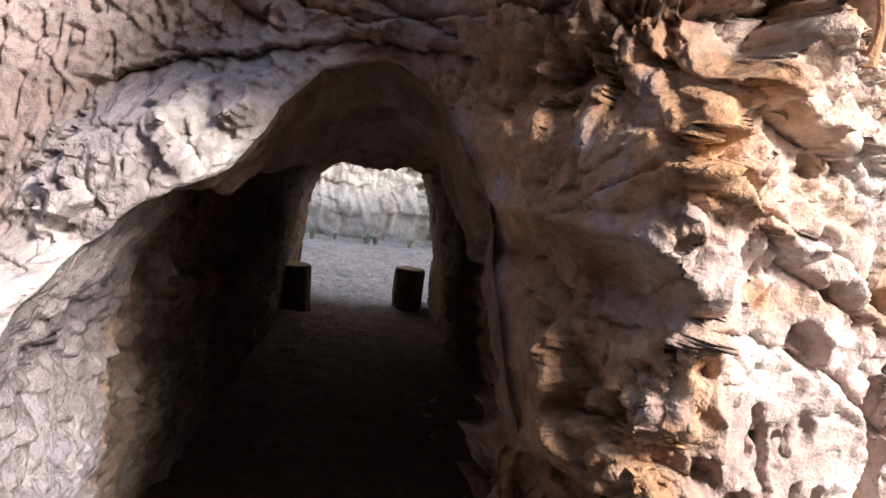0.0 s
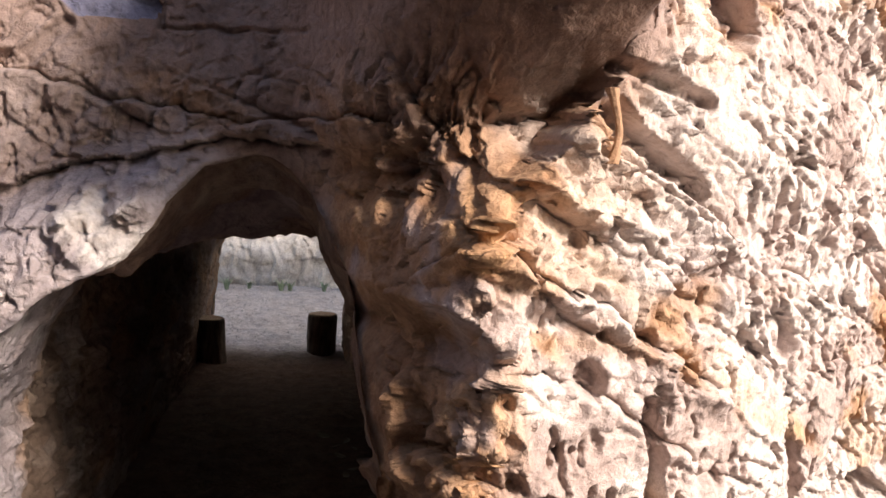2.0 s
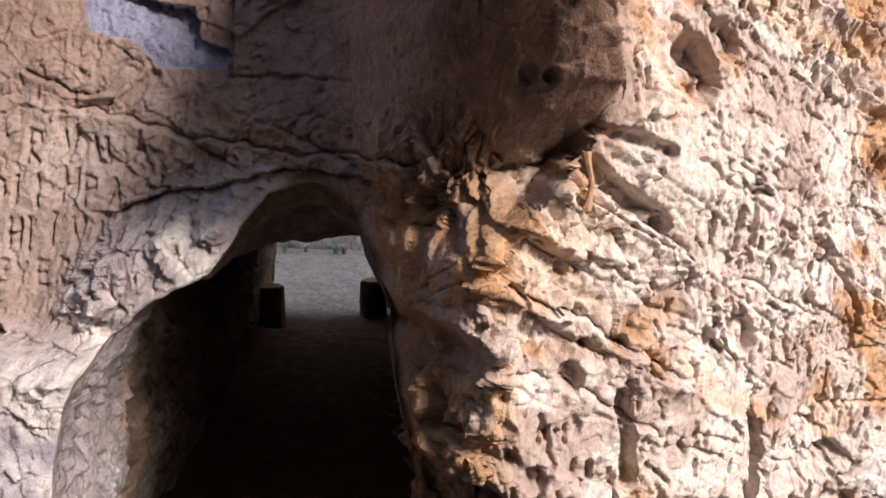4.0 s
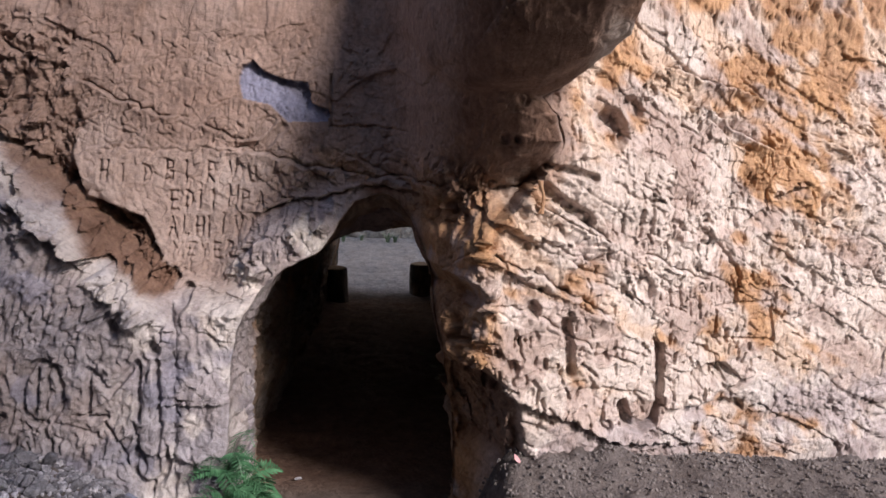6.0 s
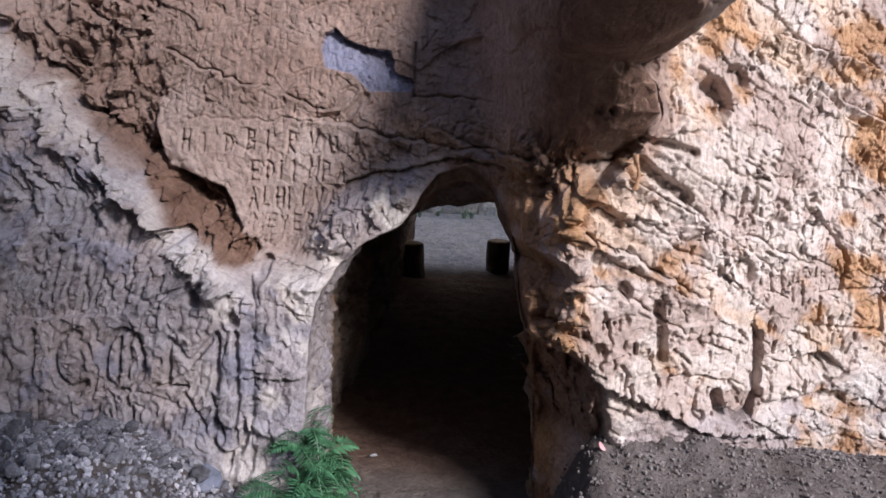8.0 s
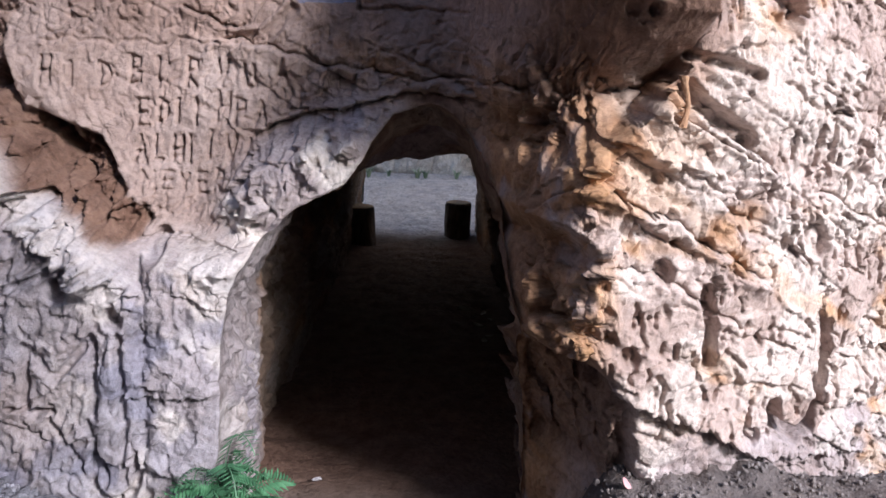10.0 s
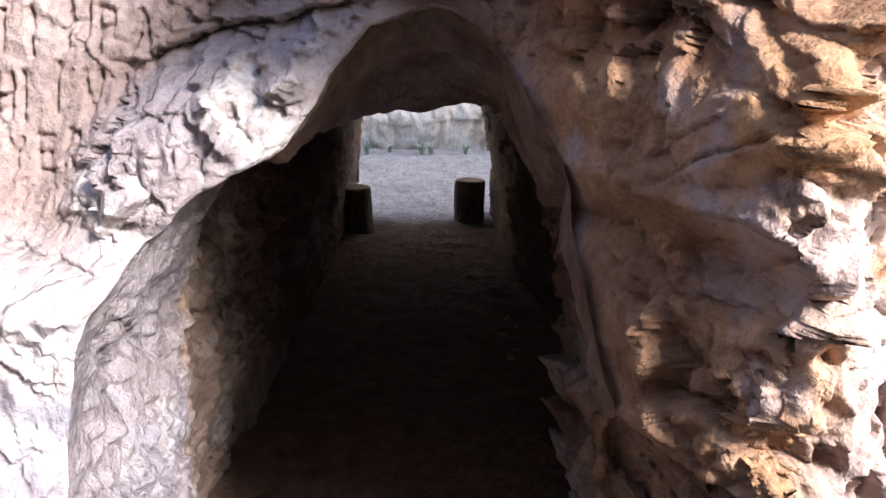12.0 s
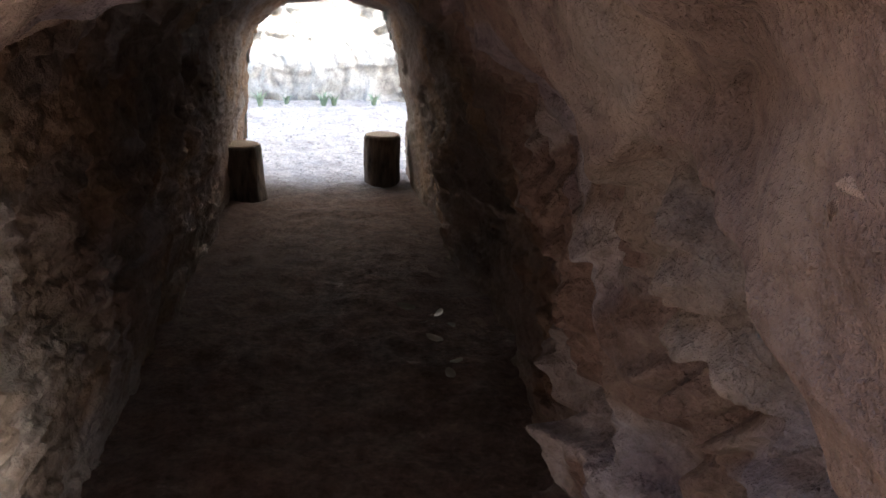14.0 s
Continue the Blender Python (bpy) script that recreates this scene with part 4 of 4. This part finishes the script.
def grit(name, count, place, lo, hi, label):
    """Uncounted small stones in one mesh."""
    bm = bmesh.new()
    for _ in range(count):
        x, y = place()
        size = r_.uniform(lo, hi)
        bmesh.ops.create_icosphere(bm, subdivisions=1, radius=size, matrix=pose(x, y, ground_at(x, y) + size * 0.5, r_.uniform(0, 90), r_.uniform(0, 90), r_.uniform(0, 360)) @ Matrix.Diagonal((1, r_.uniform(0.6, 1), r_.uniform(0.5, 0.8), 1)))
        if _ % 120 == 119:
            me_ = bpy.data.meshes.new("bit")
            bm.to_mesh(me_)
            bits.append(me_)
            bm.free()
            bm = bmesh.new()
    me_ = bpy.data.meshes.new("bit")
    bm.to_mesh(me_)
    bm.free()
    bits.append(me_)
    co, faces, base = [], [], 0
    for b in bits:
        co += [tuple(v_.co) for v_ in b.vertices]
        faces += [[base + k for k in p_.vertices] for p_ in b.polygons]
        base += len(b.vertices)
    bits.clear()
    me = bpy.data.meshes.new(name)
    me.from_pydata(co, [], faces)
    me.materials.append(STONE)
    return tagged(new(name, me), label, "gravel", kind="stuff")


bits = []
PEBBLE = rock_material("earthy_pebble", base=((0.13, 0.11, 0.105), (0.20, 0.175, 0.17), (0.32, 0.29, 0.28)), bump=0.6)
grit("gravel", 6500, lambda: (r_.uniform(-2.5, -0.66), -0.33 - abs(r_.gauss(0, 0.62))), 0.007, 0.022, "fine grey gravel between the rubble")
grit("gravel", 2200, lambda: (r_.uniform(0.8, 3.0), -0.40 - abs(r_.gauss(0, 0.6))), 0.003, 0.012, "fine grit on the earth bank under the bedded wall").data.materials[0] = PEBBLE
grit("gravel", 700, lambda: (r_.uniform(-1.6, 1.6), r_.uniform(6.0, 10.0)), 0.006, 0.014, "pale gravel over the courtyard").data.materials[0] = COURT

slab = part("slate_slab", bmesh.new(), SLATE)
bm = bmesh.new()
rim_ = [(0.09 * (1 + 0.25 * math.sin(k * 2.1)) * math.cos(k * math.pi / 4), 0.075 * (1 + 0.2 * math.cos(k * 3.3)) * math.sin(k * math.pi / 4)) for k in range(8)]
lo_, hi_ = [bm.verts.new((a, b, -0.012)) for a, b in rim_], [bm.verts.new((a * 0.96, b * 0.96, 0.010 + 0.004 * math.sin(a * 60))) for a, b in rim_]
bm.faces.new(hi_), bm.faces.new(lo_[::-1])
for k in range(8):
    bm.faces.new((lo_[k], lo_[(k + 1) % 8], hi_[(k + 1) % 8], hi_[k]))
bm.to_mesh(slab.data)
bm.free()
slab.matrix_world = pose(-0.93, -0.55, ground_at(-0.93, -0.55) + 0.03, 28, 6, 15)
tagged(slab, "flat blue-grey slate slab lying on the rubble", "stone")


def leaf_material(name, a, b, c):
    m, n, l, p = material(name)
    co = n.new("ShaderNodeTexCoord").outputs["Object"]
    r = ramp(n, [(0.3, a), (0.55, b), (0.75, c)])
    l.new(tex(n, l, "Noise", 14, co, Detail=4.0).outputs["Fac"], r.inputs["Fac"])
    l.new(r.outputs["Color"], p.inputs["Base Color"])
    p.inputs["Roughness"].default_value = 0.55
    p.inputs["Subsurface Weight"].default_value = 0.0
    return m


FERN = leaf_material("fern_green", (0.025, 0.075, 0.035), (0.06, 0.17, 0.08), (0.14, 0.30, 0.16))
TUFT = leaf_material("pale_grass", (0.22, 0.30, 0.18), (0.36, 0.43, 0.30), (0.5, 0.55, 0.44))


def frond(length, lift, droop, seed):
    """One fern frond along +x: a thin rachis with pairs of pointed pinnae."""
    r = random.Random(seed)
    bm = bmesh.new()
    spine = []
    n = 20
    for k in range(n + 1):
        t = k / n
        spine.append(Vector((length * t * (1 - 0.12 * t), 0.02 * math.sin(3 * t + seed), lift * math.sin(t * math.pi * 0.62) - droop * t ** 2.2)))
    for a, b in zip(spine, spine[1:]):
        w = Vector((0, 0.0022, 0))
        bm.faces.new([bm.verts.new(p) for p in (a - w, b - w * 0.8, b + w * 0.8, a + w)])
    for k in range(2, n + 1):
        t = k / n
        span = length * 0.24 * (math.sin(math.pi * min(1, t * 0.85 + 0.12)) ** 0.8) * r.uniform(0.85, 1.1) + 0.004
        for sgn in (-1, 1):
            base = spine[k]
            tip = base + Vector((span * 0.45, sgn * span, -span * r.uniform(0.05, 0.35)))
            mid1, mid2 = base.lerp(tip, 0.35), base.lerp(tip, 0.72)
            wid = length * 0.022
            fwd, up = Vector((wid, -sgn * wid * 0.3, 0)), Vector((0, 0, wid * 0.35))
            v_ = [bm.verts.new(p) for p in (base, mid1 - fwd, mid2 - fwd * 0.7, tip, mid2 + fwd * 0.7, mid1 + fwd, mid1 + up, mid2 + up)]
            for f in ((0, 1, 6), (1, 2, 7, 6), (2, 3, 7), (3, 4, 7), (4, 5, 6, 7), (5, 0, 6)):
                bm.faces.new([v_[q] for q in f])
    return bm


def fern(x, y, z, count, size, seed, label):
    r = random.Random(seed)
    root = new("fern")
    root.matrix_world = pose(x, y, z)
    tagged(root, label, "fern")
    for k in range(count):
        yaw = -150 + 255 * (k / count) + r.uniform(-12, 12)
        fr = part("frond", frond(size * r.uniform(0.6, 1.1), size * r.uniform(0.35, 1.0), size * r.uniform(0.3, 0.75), seed * 50 + k), FERN)
        fr.parent = root
        fr.matrix_basis = pose(r.uniform(-0.05, 0.05), r.uniform(-0.05, 0.03), r.uniform(0, 0.10), r.uniform(-25, 25), r.uniform(-35, 5), yaw)
    return root


fern(-0.45, -0.42, ground_at(-0.45, -0.42) + 0.05, 34, 0.36, 1, "green fern growing at the foot of the tunnel jamb")
fern(-0.47, -0.33, 0.30, 14, 0.27, 2, "small green fern rooted in a crack of the jamb")


def tuft(x, y, size, seed):
    r = random.Random(seed)
    bm = bmesh.new()
    for _ in range(26):
        a, h, w = r.uniform(0, 6.28), size * r.uniform(0.5, 1), 0.012
        d = Vector((math.cos(a), math.sin(a), 0))
        s_ = Vector((-d.y, d.x, 0)) * w
        p = [d * 0.02, d * h * 0.25 + Vector((0, 0, h * 0.6)), d * h * r.uniform(0.4, 0.8) + Vector((0, 0, h * r.uniform(0.6, 1)))]
        v_ = [bm.verts.new(q) for q in (p[0] - s_, p[0] + s_, p[1] + s_, p[1] - s_, p[2])]
        bm.faces.new(v_[:4])
        bm.faces.new((v_[3], v_[2], v_[4]))
    ob = part("grass_tuft", bm, TUFT)
    ob.matrix_world = pose(x, y, ground_at(x, y) - 0.01)
    return tagged(ob, "pale green grass tuft at the foot of the courtyard wall", "grass tuft", "grass tufts by the courtyard wall")


for k, (x, y, q) in enumerate(((-0.85, 9.5, 0.22), (-0.55, 9.62, 0.16), (-0.1, 9.5, 0.24), (0.02, 9.6, 0.18), (0.5, 9.55, 0.2), (-1.3, 9.6, 0.2))):
    tuft(x, y, q, k)

# thin rock pillar left standing in the gap under the boulder
bm = bmesh.new()
rows = []
for k in range(9):
    t = k / 8
    r = 0.007 + 0.008 * (2 * t - 1) ** 2
    cx_, cz_ = 1.025 + 0.012 * math.sin(t * 4), 1.845 + 0.15 * t
    rows.append([bm.verts.new((cx_ + r * math.cos(j * math.pi / 4) * (1 + 0.15 * math.sin(5 * k + 3 * j)), -0.735 + r * math.sin(j * math.pi / 4), cz_)) for j in range(8)])
for a, b in zip(rows, rows[1:]):
    for j in range(8):
        bm.faces.new((a[j], a[(j + 1) % 8], b[(j + 1) % 8], b[j]))
bm.faces.new(rows[0][::-1]), bm.faces.new(rows[-1])
PILLAR = rock_material("ochre_sandstone", base=((0.26, 0.14, 0.08), (0.38, 0.23, 0.14), (0.50, 0.33, 0.22)), bump=0.5)
part("rock_pillar", bm, PILLAR, wall_front, "thin ochre pillar of rock left standing in a gap")

PINK = leaf_material("pink_wrapper", (0.55, 0.25, 0.27), (0.66, 0.36, 0.37), (0.74, 0.50, 0.50))
DRY = leaf_material("dry_leaf", (0.14, 0.10, 0.07), (0.26, 0.20, 0.14), (0.42, 0.36, 0.28))


def scrap(name, x, y, z, size, mat, turn, label, category, group=""):
    """A curled thin scrap with thickness."""
    bm = bmesh.new()
    n = 6
    rows = []
    for k in range(n + 1):
        t = k / n * 2 - 1
        w = size * 0.5 * math.sqrt(max(0.02, 1 - t * t))
        zc = size * 0.25 * t * t
        rows.append([bm.verts.new(p) for p in ((t * size, -w, zc + w * 0.3), (t * size, w, zc + w * 0.2), (t * size, w, zc + w * 0.2 + 0.002), (t * size, -w, zc + w * 0.3 + 0.002))])
    for a, b in zip(rows, rows[1:]):
        for q in range(4):
            bm.faces.new((a[q], a[(q + 1) % 4], b[(q + 1) % 4], b[q]))
    bm.faces.new(rows[0][::-1]), bm.faces.new(rows[-1])
    ob = part(name, bm, mat)
    ob.matrix_world = pose(x, y, z, *turn)
    return tagged(ob, label, category, group)


scrap("wrapper", 0.985, -0.64, ground_at(0.985, -0.64) + 0.02, 0.028, PINK, (50, 50, 20), "crumpled pink wrapper scrap on the earth bank", "litter")
for k, (x, y) in enumerate(((0.60, 3.04), (0.68, 3.15), (0.63, 2.85), (0.70, 2.6), (0.66, 2.45), (0.52, 3.2), (0.72, 3.0))):
    scrap("dry_leaf", x, y, ground_at(x, y) + 0.006, 0.035 + 0.006 * (k % 3), DRY, (8 * k - 20, 5 * k - 15, 70 * k), "curled dry leaf on the tunnel floor", "leaf", "dry leaves along the tunnel wall")
chipped = new("stone_chip", stones[3])
chipped.matrix_world = pose(-0.217, 0.41, ground_at(-0.217, 0.41) + 0.02, 70, 0, 30) @ Matrix.Diagonal((0.035, 0.018, 0.018, 1))
tagged(chipped, "small upright stone chip on the tunnel floor", "stone")
